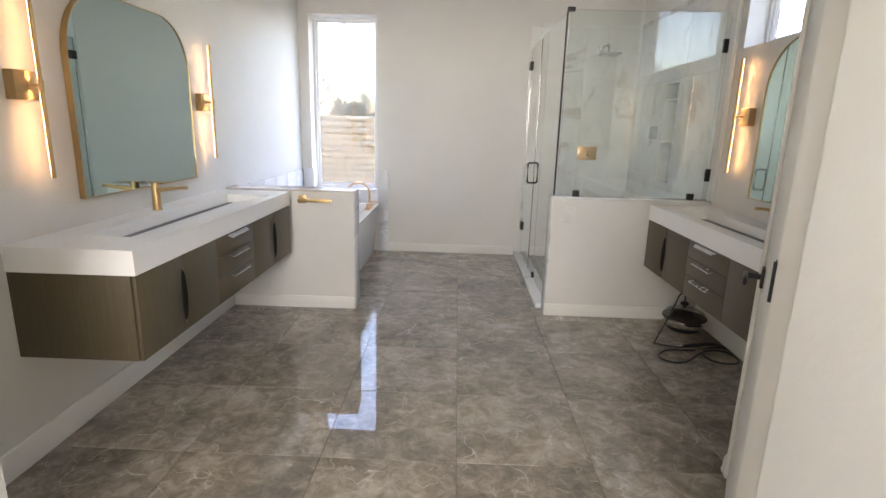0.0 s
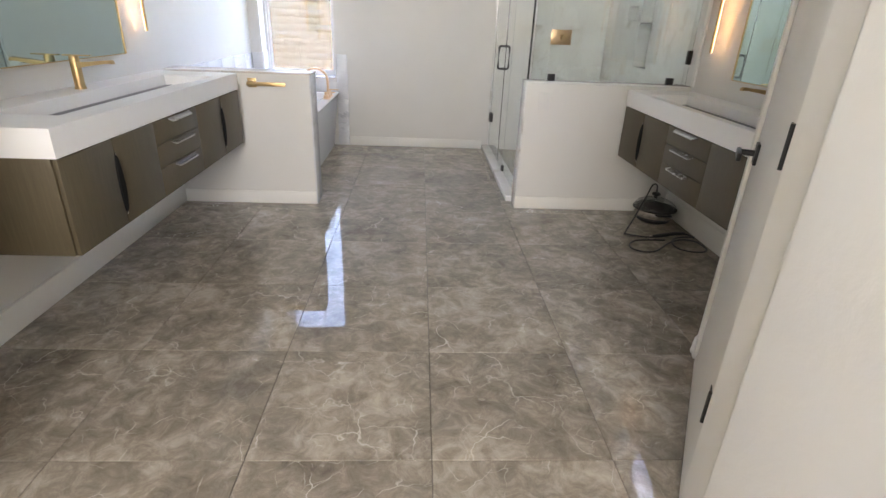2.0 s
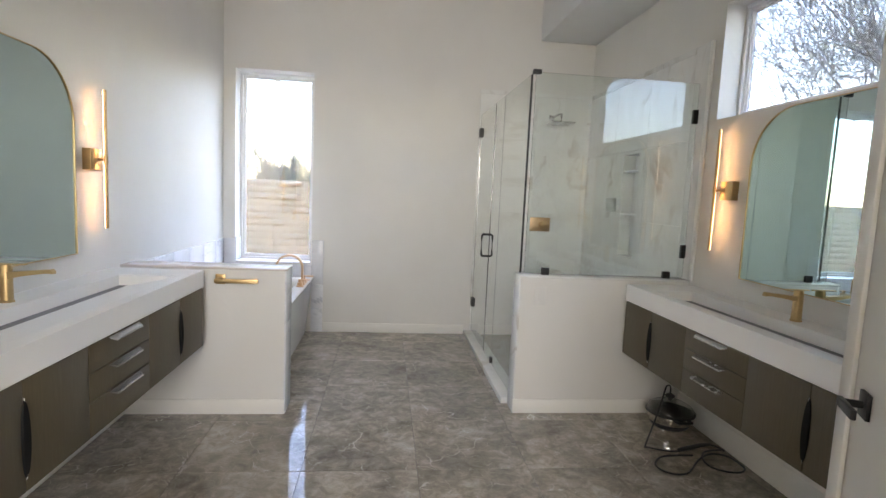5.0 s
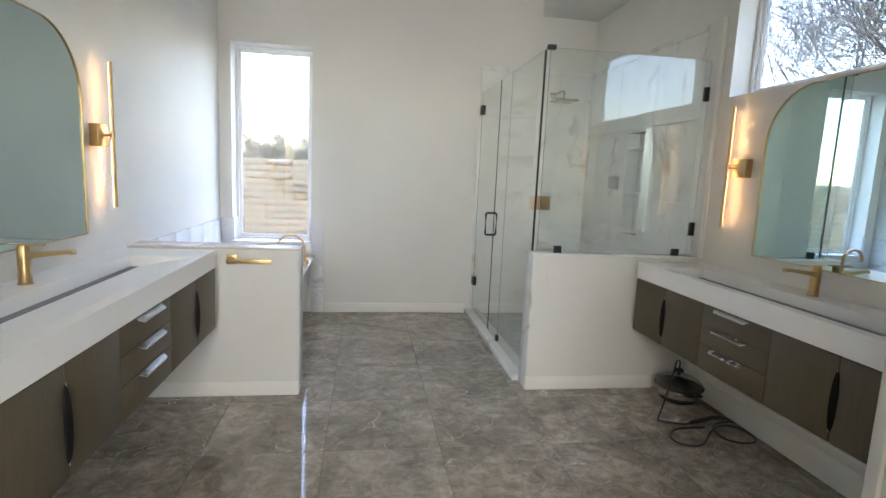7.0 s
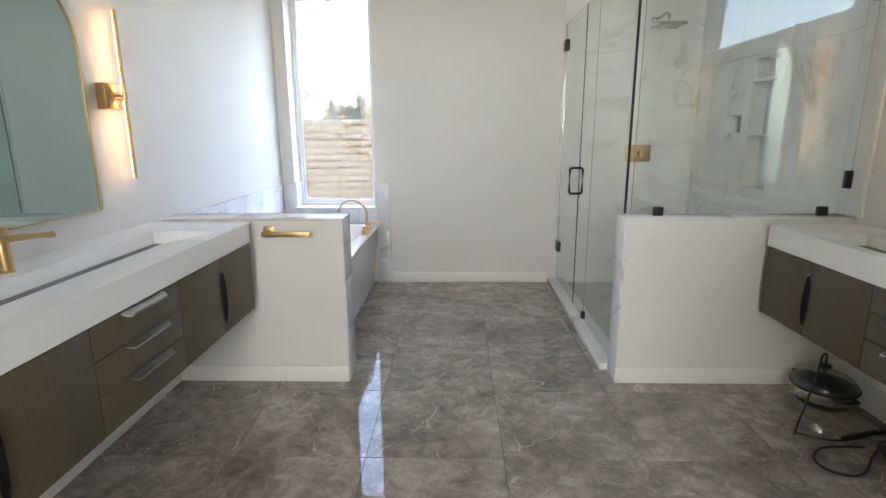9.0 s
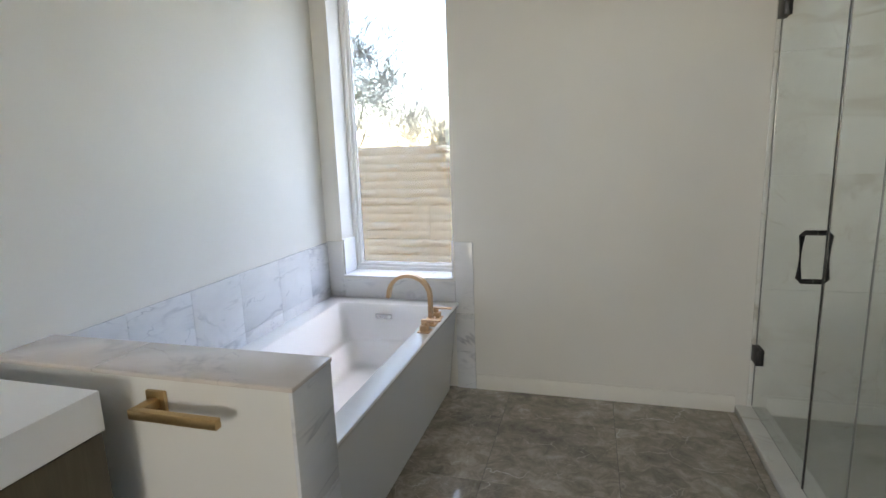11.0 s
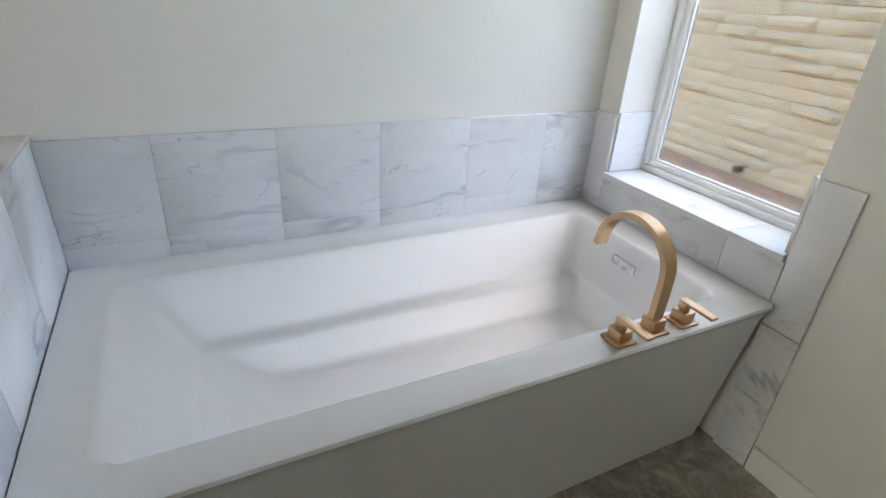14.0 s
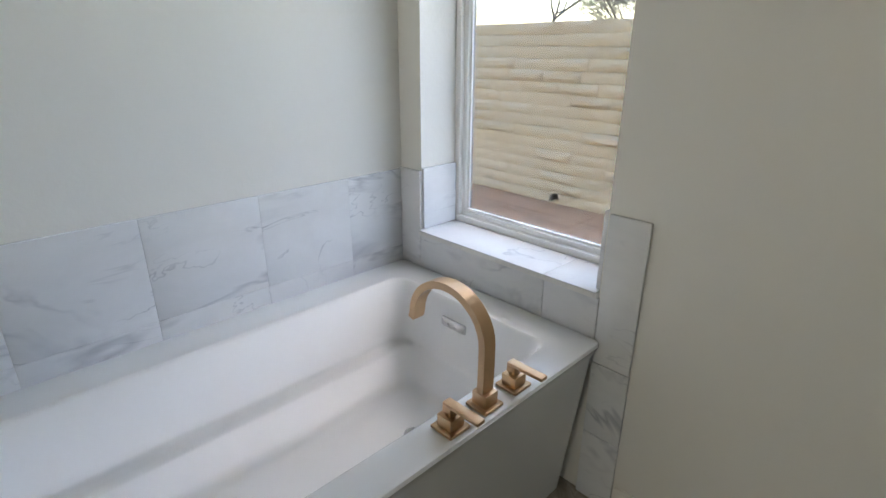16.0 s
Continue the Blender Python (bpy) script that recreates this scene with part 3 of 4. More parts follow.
# ---------------------------------------------------------------- vanities
def vanity(wall, s, ztop, zbot, zslab, y0, y1, depth, ym, label):
    """A wall-hung vanity built off the wall: d is the distance into the room, s the room's direction along x."""
    X = lambda d: wall + s * d

    def bx(d0, d1, a, c, z0, z1, bev=0.0, bm=None):
        x0, x1 = sorted((X(d0), X(d1)))
        return box(x0, x1, a, c, z0, z1, bev, 2, bm)

    v = thing("vanity_cabinet", (X(depth / 2), (y0 + y1) / 2, zbot), label, "cabinet", "wall-hung vanities")
    k = (y1 - y0) / 1.92
    cuts = [y0, y0 + 0.345 * k, y0 + 0.70 * k, y0 + 1.20 * k, y0 + 1.57 * k, y1]
    f = depth
    part("body", bx(0.0, f - 0.022, y0 + 0.001, y1 - 0.001, zbot, zslab - 0.001, 0.002), WOOD, v)
    # near-black sheet behind the fronts, darkens their gaps by colour
    part("recess", bx(f - 0.0215, f - 0.016, y0 + 0.012, y1 - 0.012, zbot + 0.006, zslab - 0.006), DARKGAP, v)
    g = 0.0022

    def front(nm, a, c, z0, z1):
        return part(nm, bx(f - 0.0155, f, a + g, c - g, z0 + g, z1 - g, 0.0015), WOOD, v)

    for i in (0, 1, 3, 4):
        dr = front("door", cuts[i], cuts[i + 1], zbot, zslab - 0.004)
        if i in (0, 3):
            yc, zc = cuts[i + 1], (zbot + zslab) / 2 - 0.008
            b = bmesh.new()
            n = 14
            rows = []
            for j in range(n + 1):
                u = -1 + 2 * j / n
                w = 0.0145 * (1 - u * u) ** 0.6 + 0.0012
                rows.append([(X(f + 0.0005), yc + q * w, zc + u * 0.132) for q in (-1.1, 0.7)] + [(X(f + 0.001 + 0.9 * w), yc + 0.5 * w, zc + u * 0.132), (X(f + 0.001 + 0.4 * w), yc - 0.9 * w, zc + u * 0.132)])
            # a raised solid; the hollow's shade is only its black colour
            part("pull_recess", loft(rows), PULLSHADE, dr, "raised black lens standing in for the shadowed finger hollow")
            pts = [(X(f + 0.002 + 0.0065 * (1 - (2 * j / n - 1) ** 2) ** 0.7), yc + 0.009 * (1 - (2 * j / n - 1) ** 2), zc - 0.134 + 0.268 * j / n) for j in range(n + 1)]
            part("pull", tube(pts, 0.0018, 8), STEEL, dr, "slim curved steel pull")
    dz = [zslab - 0.004, zbot + 0.255, zbot + 0.140, zbot]
    for z1, z0 in zip(dz, dz[1:]):
        d = front("drawer", cuts[2], cuts[3], z0, z1)
        yd = (cuts[2] + cuts[3]) / 2 + 0.02
        zt = z1 - 0.006
        # a folded lip, long edge at the top, tapering inwards
        loops = []
        for q, hgt, out in ((-0.130, 0.003, 0.004), (-0.112, 0.017, 0.026), (0.112, 0.017, 0.026), (0.130, 0.003, 0.004)):
            yy = yd + q
            loops.append([(X(f + 0.0005), yy, zt), (X(f + out), yy, zt - hgt * 0.55), (X(f + out), yy, zt - hgt), (X(f + out - 0.003), yy, zt - hgt), (X(f + 0.0005), yy, zt - 0.004)])
        part("pull", loft(loops), STEEL, d, "brushed steel lip pull")

    # the top: a thick slab with a ramp basin that falls to a slot at the back
    top = thing("washbasin", (X(depth / 2), (y0 + y1) / 2, zslab), "thick white solid-surface washbasin top with a long ramp sink", "washbasin", "vanity tops")
    ys, ye = y0 + 0.24, y1 - 0.25
    db, df = 0.165, f - 0.052
    b = bmesh.new()
    bx(0.0, db, y0 - 0.004, y1 + 0.002, zslab, ztop, 0.0, b)
    bx(df, f + 0.004, y0 - 0.004, y1 + 0.002, zslab, ztop, 0.0, b)
    bx(db, df, y0 - 0.004, ys, zslab, ztop, 0.0, b)
    bx(db, df, ye, y1 + 0.002, zslab, ztop, 0.0, b)
    bmesh.ops.remove_doubles(b, verts=b.verts, dist=1e-5)
    part("slab", b, QUARTZ, top, smooth=False)
    zl = ztop - 0.062
    b = loft([[(X(df), y, ztop - 0.004), (X(db + 0.034), y, zl), (X(db + 0.034), y, zl - 0.02), (X(df), y, zslab + 0.004)] for y in (ys, ye)])
    part("basin_ramp", b, QUARTZ, top, smooth=False)
    # solid bar raised into view; its grey stands for the slot's dark depth
    part("drain_slot", bx(db + 0.0005, db + 0.042, ys + 0.001, ye - 0.001, zl - 0.018, zl + 0.0022), simple_grey, top, "raised grey bar in place of the drain slot", smooth=False)

    # tall single-hole tap
    tap = thing("basin_tap", (X(0.085), ym, ztop), "brushed brass single-lever basin tap with a long flat spout", "tap", "basin taps")
    part("body", lathe([(0.027, ztop), (0.027, ztop + 0.005), (0.0235, ztop + 0.008), (0.0225, ztop + 0.150), (0.021, ztop + 0.154)], X(0.085), ym, 28), BRASS, tap)
    secs = []
    for d, z, w, h in ((0.090, 0.112, 0.018, 0.030), (0.15, 0.121, 0.0165, 0.020), (0.235, 0.132, 0.0155, 0.015), (0.262, 0.134, 0.015, 0.016), (0.270, 0.128, 0.014, 0.010)):
        secs.append([(X(d), ym - w, ztop + z - h / 2), (X(d), ym + w, ztop + z - h / 2), (X(d), ym + w, ztop + z + h / 2), (X(d), ym - w, ztop + z + h / 2)])
    part("spout", loft(secs), BRASS, tap)
    part("lever", bx(0.035, 0.165, ym - 0.009, ym + 0.009, ztop + 0.156, ztop + 0.162, 0.002), BRASS, tap)
    part("lever_cap", lathe([(0.019, ztop + 0.1535), (0.019, ztop + 0.158)], X(0.085), ym, 24), BRASS, tap)


simple_grey = simple("grey_slot", (0.16, 0.155, 0.165), 0.5)
vanity(XL, 1, 0.964, 0.486, 0.859, 1.972, 3.922, 0.530, 2.93, "wall-hung taupe oak vanity cabinet with steel pulls beside the half wall")
vanity(XR, -1, 0.940, 0.458, 0.827, 2.068, 3.988, 0.480, 2.975, "wall-hung taupe oak vanity cabinet with steel pulls under the high window")


# ---------------------------------------------------------------- mirrors and wall lights
def arch(y0, y1, z0, z1, r, n=14):
    pts = [(y0, z0), (y1, z0)]
    for cy, a0 in ((y1 - r, 0), (y0 + r, 90)):
        for k in range(n + 1):
            a = radians(a0 + 90 * k / n)
            pts.append((cy + r * math.cos(a), z1 - r + r * math.sin(a)))
    return pts


def mirror(wall, s, y0, y1, z0, z1, label):
    X = lambda d: wall + s * d
    m = thing("wall_mirror", (wall, (y0 + y1) / 2, z0), label, "mirror", "arched mirrors")
    out, inn = arch(y0, y1, z0, z1, 0.31), arch(y0 + 0.0035, y1 - 0.0035, z0 + 0.0035, z1 - 0.0035, 0.3065)
    part("glass", loft([[(X(0.004), y, z) for y, z in inn], [(X(0.026), y, z) for y, z in inn]]), MIRROR, m, smooth=False)
    b = bmesh.new()
    rings = [[b.verts.new((X(d), y, z)) for y, z in lp] for d, lp in ((0.001, out), (0.032, out), (0.032, inn), (0.001, inn))]
    rings.append(rings[0])
    n = len(out)
    for r0, r1 in zip(rings, rings[1:]):
        for k in range(n):
            b.faces.new((r0[k], r0[(k + 1) % n], r1[(k + 1) % n], r1[k]))
    part("frame", b, BRASS, m, "thin brushed brass frame")


mirror(XL, 1, 2.44, 3.535, 1.092, 2.072, "large arched mirror with thin brass frame above the washbasin")
mirror(XR, -1, 2.44, 3.500, 1.070, 2.045, "large arched mirror with thin brass frame under the high window")


def sconce(wall, s, yp, yr):
    X = lambda d: wall + s * d

    def bx(d0, d1, a, c, z0, z1, bev=0.0):
        x0, x1 = sorted((X(d0), X(d1)))
        return box(x0, x1, a, c, z0, z1, bev)

    c = thing("wall_light", (wall, yp, 1.6), "slim brushed brass wall light glowing warm against the wall", "wall light", "brass wall lights")
    part("backplate", bx(0.001, 0.046, yp - 0.058, yp + 0.058, 1.537, 1.653, 0.003), BRASS, c)
    part("arm", tube([(X(0.046), yp + 0.012, 1.597), (X(0.074), yr, 1.597)], 0.008, 10), BRASS, c)
    for z0, z1 in ((1.215, 1.578), (1.616, 1.978)):
        rod = part("rod", tube([(X(0.075), yr, z0), (X(0.075), yr, z1)], 0.0085, 14), BRASS, c)
        part("light_strip", bx(0.0661, 0.0678, yr - 0.0030, yr + 0.0030, z0 + 0.006, z1 - 0.006), LED, rod, "warm glowing strip facing the wall", smooth=False)
    part("collar", tube([(X(0.075), yr, 1.574), (X(0.075), yr, 1.620)], 0.0105, 14), BRASS, c)


sconce(XL, 1, 3.705, 3.742)
sconce(XL, 1, 2.165, 2.205)
sconce(XR, -1, 3.675, 3.745)
sconce(XR, -1, 2.150, 2.185)

# ---------------------------------------------------------------- bathtub
tub = thing("bathtub", (-1.39, 5.14, 0.0), "white acrylic bathtub with flared sides set between half wall and window", "bathtub")
TZ = 0.585
b = loft([
    rounded(XL + 0.03, -1.012, 4.235, 6.062, 0.03, 0.0),
    rounded(XL + 0.02, -0.955, 4.227, 6.070, 0.025, TZ - 0.05),
    rounded(XL + 0.013, -0.938, 4.2262, 6.0745, 0.02, TZ - 0.012),
    rounded(XL + 0.015, -0.941, 4.2275, 6.0735, 0.02, TZ - 0.003),
    rounded(XL + 0.022, -0.950, 4.234, 6.068, 0.02, TZ),
    rounded(-1.720, -1.036, 4.335, 5.962, 0.05, TZ),
    rounded(-1.714, -1.042, 4.342, 5.956, 0.05, TZ - 0.003),
    rounded(-1.708, -1.050, 4.352, 5.950, 0.05, TZ - 0.014),
    rounded(-1.685, -1.077, 4.475, 5.934, 0.06, 0.385),
    rounded(-1.682, -1.080, 4.49, 5.932, 0.06, 0.362),
    rounded(-1.677, -1.086, 4.50, 5.930, 0.06, 0.352),
    rounded(-1.668, -1.095, 4.507, 5.928, 0.06, 0.346),
    rounded(-1.652, -1.112, 4.515, 5.926, 0.06, 0.341),
    rounded(-1.642, -1.122, 4.525, 5.924, 0.06, 0.333),
    rounded(-1.637, -1.128, 4.535, 5.922, 0.06, 0.322),
    rounded(-1.632, -1.133, 4.555, 5.9185, 0.06, 0.305),
    rounded(-1.610, -1.155, 4.64, 5.9035, 0.07, 0.238),
    rounded(-1.605, -1.160, 4.66, 5.900, 0.07, 0.222),
    rounded(-1.594, -1.170, 4.69, 5.892, 0.075, 0.203),
    rounded(-1.572, -1.190, 4.72, 5.878, 0.08, 0.190),
    rounded(-1.535, -1.225, 4.77, 5.85, 0.08, 0.186),
])
part("shell", b, ACRYL, tub)
b = box(-1.455, -1.345, 5.922, 5.934, 0.492, 0.525, 0.004)
part("overflow", b, STEEL, tub, "brushed steel overflow slot")
part("drain", lathe([(0.03, 0.1865), (0.03, 0.190), (0.024, 0.192)], -1.38, 5.72, 24), STEEL, tub)

filler = thing("tub_filler", (-0.985, 5.61, TZ), "champagne bronze arched bath filler with two square lever handles", "bath tap")


def square_base(nm, y, w, h):
    p = part(nm, box(-0.985 - w * 0.62, -0.985 + w * 0.62, y - w * 0.62, y + w * 0.62, TZ, TZ + 0.008, 0.0015), BRONZE, filler)
    part("block", box(-0.985 - w * 0.42, -0.985 + w * 0.42, y - w * 0.42, y + w * 0.42, TZ + 0.008, TZ + h, 0.0015), BRONZE, p)
    return p


for y in (5.497, 5.722):
    p = square_base("handle_base", y, 0.052, 0.038)
    part("stem", lathe([(0.014, TZ + 0.038), (0.014, TZ + 0.043), (0.011, TZ + 0.043), (0.011, TZ + 0.062)], -0.985, y, 20), BRONZE, p)
    part("lever", box(-1.0, -0.895, y - 0.012, y + 0.012, TZ + 0.060, TZ + 0.069, 0.0015), BRONZE, p)
    part("lever_post", box(-1.0, -0.974, y - 0.012, y + 0.012, TZ + 0.042, TZ + 0.0605, 0.0015), BRONZE, p)
square_base("spout_base", 5.612, 0.052, 0.042)
path = [(-0.985, TZ + 0.042), (-0.984, TZ + 0.10), (-0.984, TZ + 0.15)]
for k in range(0, 19):
    a = radians(k * 178 / 18)
    path.append((-1.104 + 0.120 * math.cos(a), TZ + 0.160 + 0.115 * math.sin(a)))
path.append((-1.229, TZ + 0.146))
loops = []
for i, (x, z) in enumerate(path):
    x1, z1 = path[min(i + 1, len(path) - 1)]
    x0, z0 = path[max(i - 1, 0)]
    d = Vector((x1 - x0, 0, z1 - z0)).normalized()
    nrm = Vector((d.z, 0, -d.x))
    c = Vector((x, 5.612, z))
    th, w = 0.0095, 0.0185
    loops.append([c + nrm * th + Vector((0, w, 0)), c - nrm * th + Vector((0, w, 0)), c - nrm * th - Vector((0, w, 0)), c + nrm * th - Vector((0, w, 0))])
part("spout", loft(loops), BRONZE, filler, "flat arched bronze spout")

# ---------------------------------------------------------------- fittings on the half walls
bar = thing("towel_bar", (-1.245, YH, 0.90), "brushed brass open-ended towel bar on the half wall", "towel bar")
part("plate", box(-1.277, -1.217, YH - 0.012, YH - 0.0005, 0.862, 0.924, 0.002), BRASS, bar)
part("post", box(-1.262, -1.232, 3.958, YH - 0.012, 0.880, 0.906, 0.002), BRASS, bar)
part("bar", box(-1.264, -1.0, 3.946, 3.966, 0.880, 0.906, 0.002), BRASS, bar)
sw = thing("light_switch", (0.853, YH + 0.01, 0.83), "white rocker light switch on the half wall", "switch")
part("plate", box(0.811, 0.895, YH + 0.003, YH + 0.0095, 0.768, 0.894, 0.002), PLASTIC, sw)
part("rocker", box(0.838, 0.868, YH - 0.001, YH + 0.003, 0.798, 0.864, 0.002), PLASTIC, sw)

# ---------------------------------------------------------------- entrance door
HX, HY = 0.755, 1.262
ang = radians(60.6)
DM = Matrix.Translation((HX, HY, 0)) @ Matrix.Rotation(ang, 4, 'Z')
door = thing("door_1", (HX, HY, 0.0), "white painted flush door standing open with black lever and hinges", "door", kind="structure")
# local axes: x along the leaf from the hinge, y towards the side seen from the passage
leaf = box(0.004, 0.80, -0.042, 0.0, 0.012, 2.44, 0.002, m=DM)
part("leaf", leaf, DOORP, door)
part("astragal", box(0.755, 0.842, 0.0005, 0.014, 0.10, 2.44, 0.003, m=DM), DOORP, door, "painted cover strip along the free edge")
part("edge", box(0.801, 0.842, -0.042, 0.0, 0.012, 2.44, 0.002, m=DM), DOORP, door)
for z in (0.386, 1.122, 1.87):
    hg = part("hinge", box(0.012, 0.050, 0.0005, 0.004, z - 0.05, z + 0.05, 0.001, m=DM), BLACK, door)
    b = tube([(0.008, 0.004, z - 0.052), (0.008, 0.004, z + 0.052)], 0.006, 10)
    bmesh.ops.transform(b, matrix=DM, verts=b.verts)
    part("knuckle", b, BLACK, hg)
hd = part("rosette", box(0.624, 0.688, 0.0005, 0.011, 0.945, 1.015, 0.002, m=DM), BLACK, door)
b = tube([(0.656, 0.010, 0.980), (0.656, 0.058, 0.980)], 0.0105, 14)
bmesh.ops.transform(b, matrix=DM, verts=b.verts)
part("neck", b, BLACK, hd)
part("lever", box(0.550, 0.668, 0.052, 0.066, 0.967, 0.993, 0.003, m=DM), BLACK, hd)
b = bmesh.new()
bmesh.ops.create_icosphere(b, subdivisions=3, radius=1)
for v in b.verts:
    n = noise.noise(v.co * 2.3) * 0.35
    v.co = DM @ Vector((0.842 + 0.024 * v.co.x * (1 + n), 0.004 + 0.022 * v.co.y * (1 + n), 0.092 + 0.062 * v.co.z * (1 + 0.6 * n)))
part("bumper", b, PLASTIC, door, "lumpy white foam bumper at the bottom edge")
jamb = solo("door_frame", box(0.748, 0.7605, 1.120, 1.256, 0.0, 3.1, 0.003), DOORP, "white painted door jamb beside the open door", "door frame", smooth=True)

# ---------------------------------------------------------------- pan with cord under the vanity
pan = thing("electric_pan", (1.745, 3.825, 0.0), "round steel electric pan with domed glass lid, loose black cord", "pan")
cx, cy = 1.745, 3.825
part("heater_base", lathe([(0.001, 0.002), (0.10, 0.002), (0.118, 0.012), (0.128, 0.030), (0.12, 0.034)], cx, cy, 40), RUBBER, pan)
part("dish", lathe([(0.118, 0.032), (0.142, 0.048), (0.152, 0.075), (0.153, 0.104), (0.148, 0.104), (0.14, 0.06), (0.10, 0.045), (0.001, 0.044)], cx, cy, 48), CHROME, pan)
part("rim", lathe([(0.149, 0.100), (0.159, 0.102), (0.159, 0.110), (0.149, 0.112)], cx, cy, 48), RUBBER, pan)
dome = [(0.150 * math.cos(radians(a)), 0.112 + 0.070 * math.sin(radians(a))) for a in range(0, 86, 7)]
lid = part("lid", lathe([(0.146 * math.cos(radians(a)), 0.112 + 0.066 * math.sin(radians(a))) for a in range(84, -1, -7)] + dome, cx, cy, 44), LIDGLASS, pan, "domed glass lid")
part("knob", lathe([(0.012, 0.181), (0.012, 0.196), (0.030, 0.203), (0.032, 0.214), (0.018, 0.224)], cx - 0.01, cy, 24), RUBBER, lid)
for sy in (-1, 1):
    part("side_handle", tube([(cx - 0.05, cy + sy * 0.148, 0.095), (cx - 0.045, cy + sy * 0.185, 0.100), (cx + 0.045, cy + sy * 0.185, 0.100), (cx + 0.05, cy + sy * 0.148, 0.095)], 0.009, 10), RUBBER, pan)


def smooth_path(pts, n=8):
    out = []
    P = [Vector(p) for p in pts]
    for i in range(len(P) - 1):
        p0, p1, p2, p3 = P[max(i - 1, 0)], P[i], P[i + 1], P[min(i + 2, len(P) - 1)]
        for k in range(n):
            t = k / n
            out.append(0.5 * (2 * p1 + (p2 - p0) * t + (2 * p0 - 5 * p1 + 4 * p2 - p3) * t * t + (3 * p1 - p0 - 3 * p2 + p3) * t ** 3))
    return out + [P[-1]]


c = 0.006
part("cord", tube(smooth_path([(1.735, 3.825, 0.222), (1.715, 3.80, 0.285), (1.66, 3.755, 0.30), (1.60, 3.69, 0.235), (1.50, 3.60, 0.10), (1.425, 3.533, 0.012), (1.43, 3.515, c), (1.549, 3.463, c), (1.684, 3.483, c), (1.80, 3.53, c), (1.875, 3.525, c), (1.895, 3.46, c)]), 0.0055, 8), RUBBER, pan)
part("cord", tube(smooth_path([(1.66, 3.41, c), (1.553, 3.412, c), (1.45, 3.395, c), (1.375, 3.319, c), (1.377, 3.247, c), (1.435, 3.206, c), (1.503, 3.213, c), (1.56, 3.256, c), (1.673, 3.364, c), (1.79, 3.425, c), (1.875, 3.385, c), (1.885, 3.267, c), (1.833, 3.216, c), (1.752, 3.222, c), (1.692, 3.271, c), (1.68, 3.338, 0.017), (1.75, 3.43, 0.017), (1.895, 3.46, 0.014)]), 0.0055, 8), RUBBER, pan)
part("plug", tube([(1.60, 3.468, 0.013), (1.64, 3.474, 0.014), (1.78, 3.52, 0.014), (1.85, 3.528, 0.013)], [0.007, 0.013, 0.013, 0.009], 12), RUBBER, pan)

# ---------------------------------------------------------------- outdoors
GZ = -0.06
g = bmesh.new()
for p in ((-900, 6.35), (900, 6.35), (900, 1500), (-900, 1500)):
    g.verts.new((p[0], p[1], GZ - 0.03))
g.faces.new(g.verts)
solo("ground", g, SAND, "pale desert sand behind the house", "ground")
g = bmesh.new()
for p in ((2.14, -400), (900, -400), (900, 6.35), (2.14, 6.35)):
    g.verts.new((p[0], p[1], GZ - 0.03))
g.faces.new(g.verts)
solo("ground_side", g, SAND, "pale desert sand beside the house", "ground")

WY, COURSE, BL = 9.1, 0.1045, 0.41
garden_wall = solo("garden_wall", box(-14, 6, WY + 0.022, WY + 0.19, GZ - 0.05, GZ + 16 * COURSE - 0.004), BRICK, "sand-coloured slump block garden wall", "wall")
variants = []
for k in range(8):
    b = bmesh.new()
    bmesh.ops.create_grid(b, x_segments=8, y_segments=3, size=0.5)
    rs = random.Random(k)
    off = Vector((rs.uniform(-9, 9), rs.uniform(-9, 9), rs.uniform(-9, 9)))
    proud = (0.001, 0.003, 0.005, 0.020, 0.002, 0.012, 0.004, 0.026)[k]
    for v in b.verts:
        u, w = v.co.x, v.co.y
        edge = min(1, (0.5 - abs(u)) * 7) ** 0.5 * min(1, (0.5 - abs(w)) * 2.6) ** 0.7
        n = noise.noise(Vector((u * 2.5, w * 1.2, 0)) + off)
        sag = 0.006 * noise.noise(Vector((u * 3.0, 7.0, 0)) + off)
        v.co = (u * (BL - 0.004), 0.010 - edge * (0.008 + 1.4 * proud + 0.016 * n), w * (COURSE - 0.004) + (sag if edge < 0.05 else 0.4 * sag))
    variants.append(mesh_from("brick", b, BRICK))
far = bmesh.new()
rs = random.Random(5)
for r in range(16):
    z = GZ + (r + 0.5) * COURSE
    x = -14 + rs.uniform(0, BL)
    while x < 6:
        x += BL
        m = Matrix.Translation((x, WY, z)) @ Matrix.Rotation(rs.uniform(-0.016, 0.016), 4, 'Y') @ Matrix.Diagonal((1, rs.uniform(0.5, 1.6), rs.uniform(0.88, 1.12), 1))
        me = rs.choice(variants)
        if -5.3 < x < -0.6:
            ob = new("brick", me)
            ob.parent = garden_wall
            ob.matrix_local = m
        else:
            n0 = len(far.verts)
            far.from_mesh(me)
            far.verts.ensure_lookup_table()
            for v in far.verts[n0:]:
                v.co = m @ v.co
ob = part("far_bricks", far, BRICK, garden_wall)
ob["kind"] = "stuff"
part("spout", box(-3.12, -3.07, WY - 0.09, WY - 0.01, 0.0, 0.05, 0.004), BLACK, garden_wall)

patio = solo("patio", box(-7, 3, 6.35, WY, GZ - 0.028, GZ - 0.012), PGROUT, "terracotta paver patio between house and garden wall", "patio")
pm = mesh_from("paver", box(-0.197, 0.197, -0.197, 0.197, -0.012, 0.008, 0.005, 1), PAVER)
for i in range(-16, 7):
    for j in range(7):
        ob = new("paver", pm)
        ob.parent = patio
        ob.location = (i * 0.4, 6.55 + j * 0.4, GZ - 0.004)


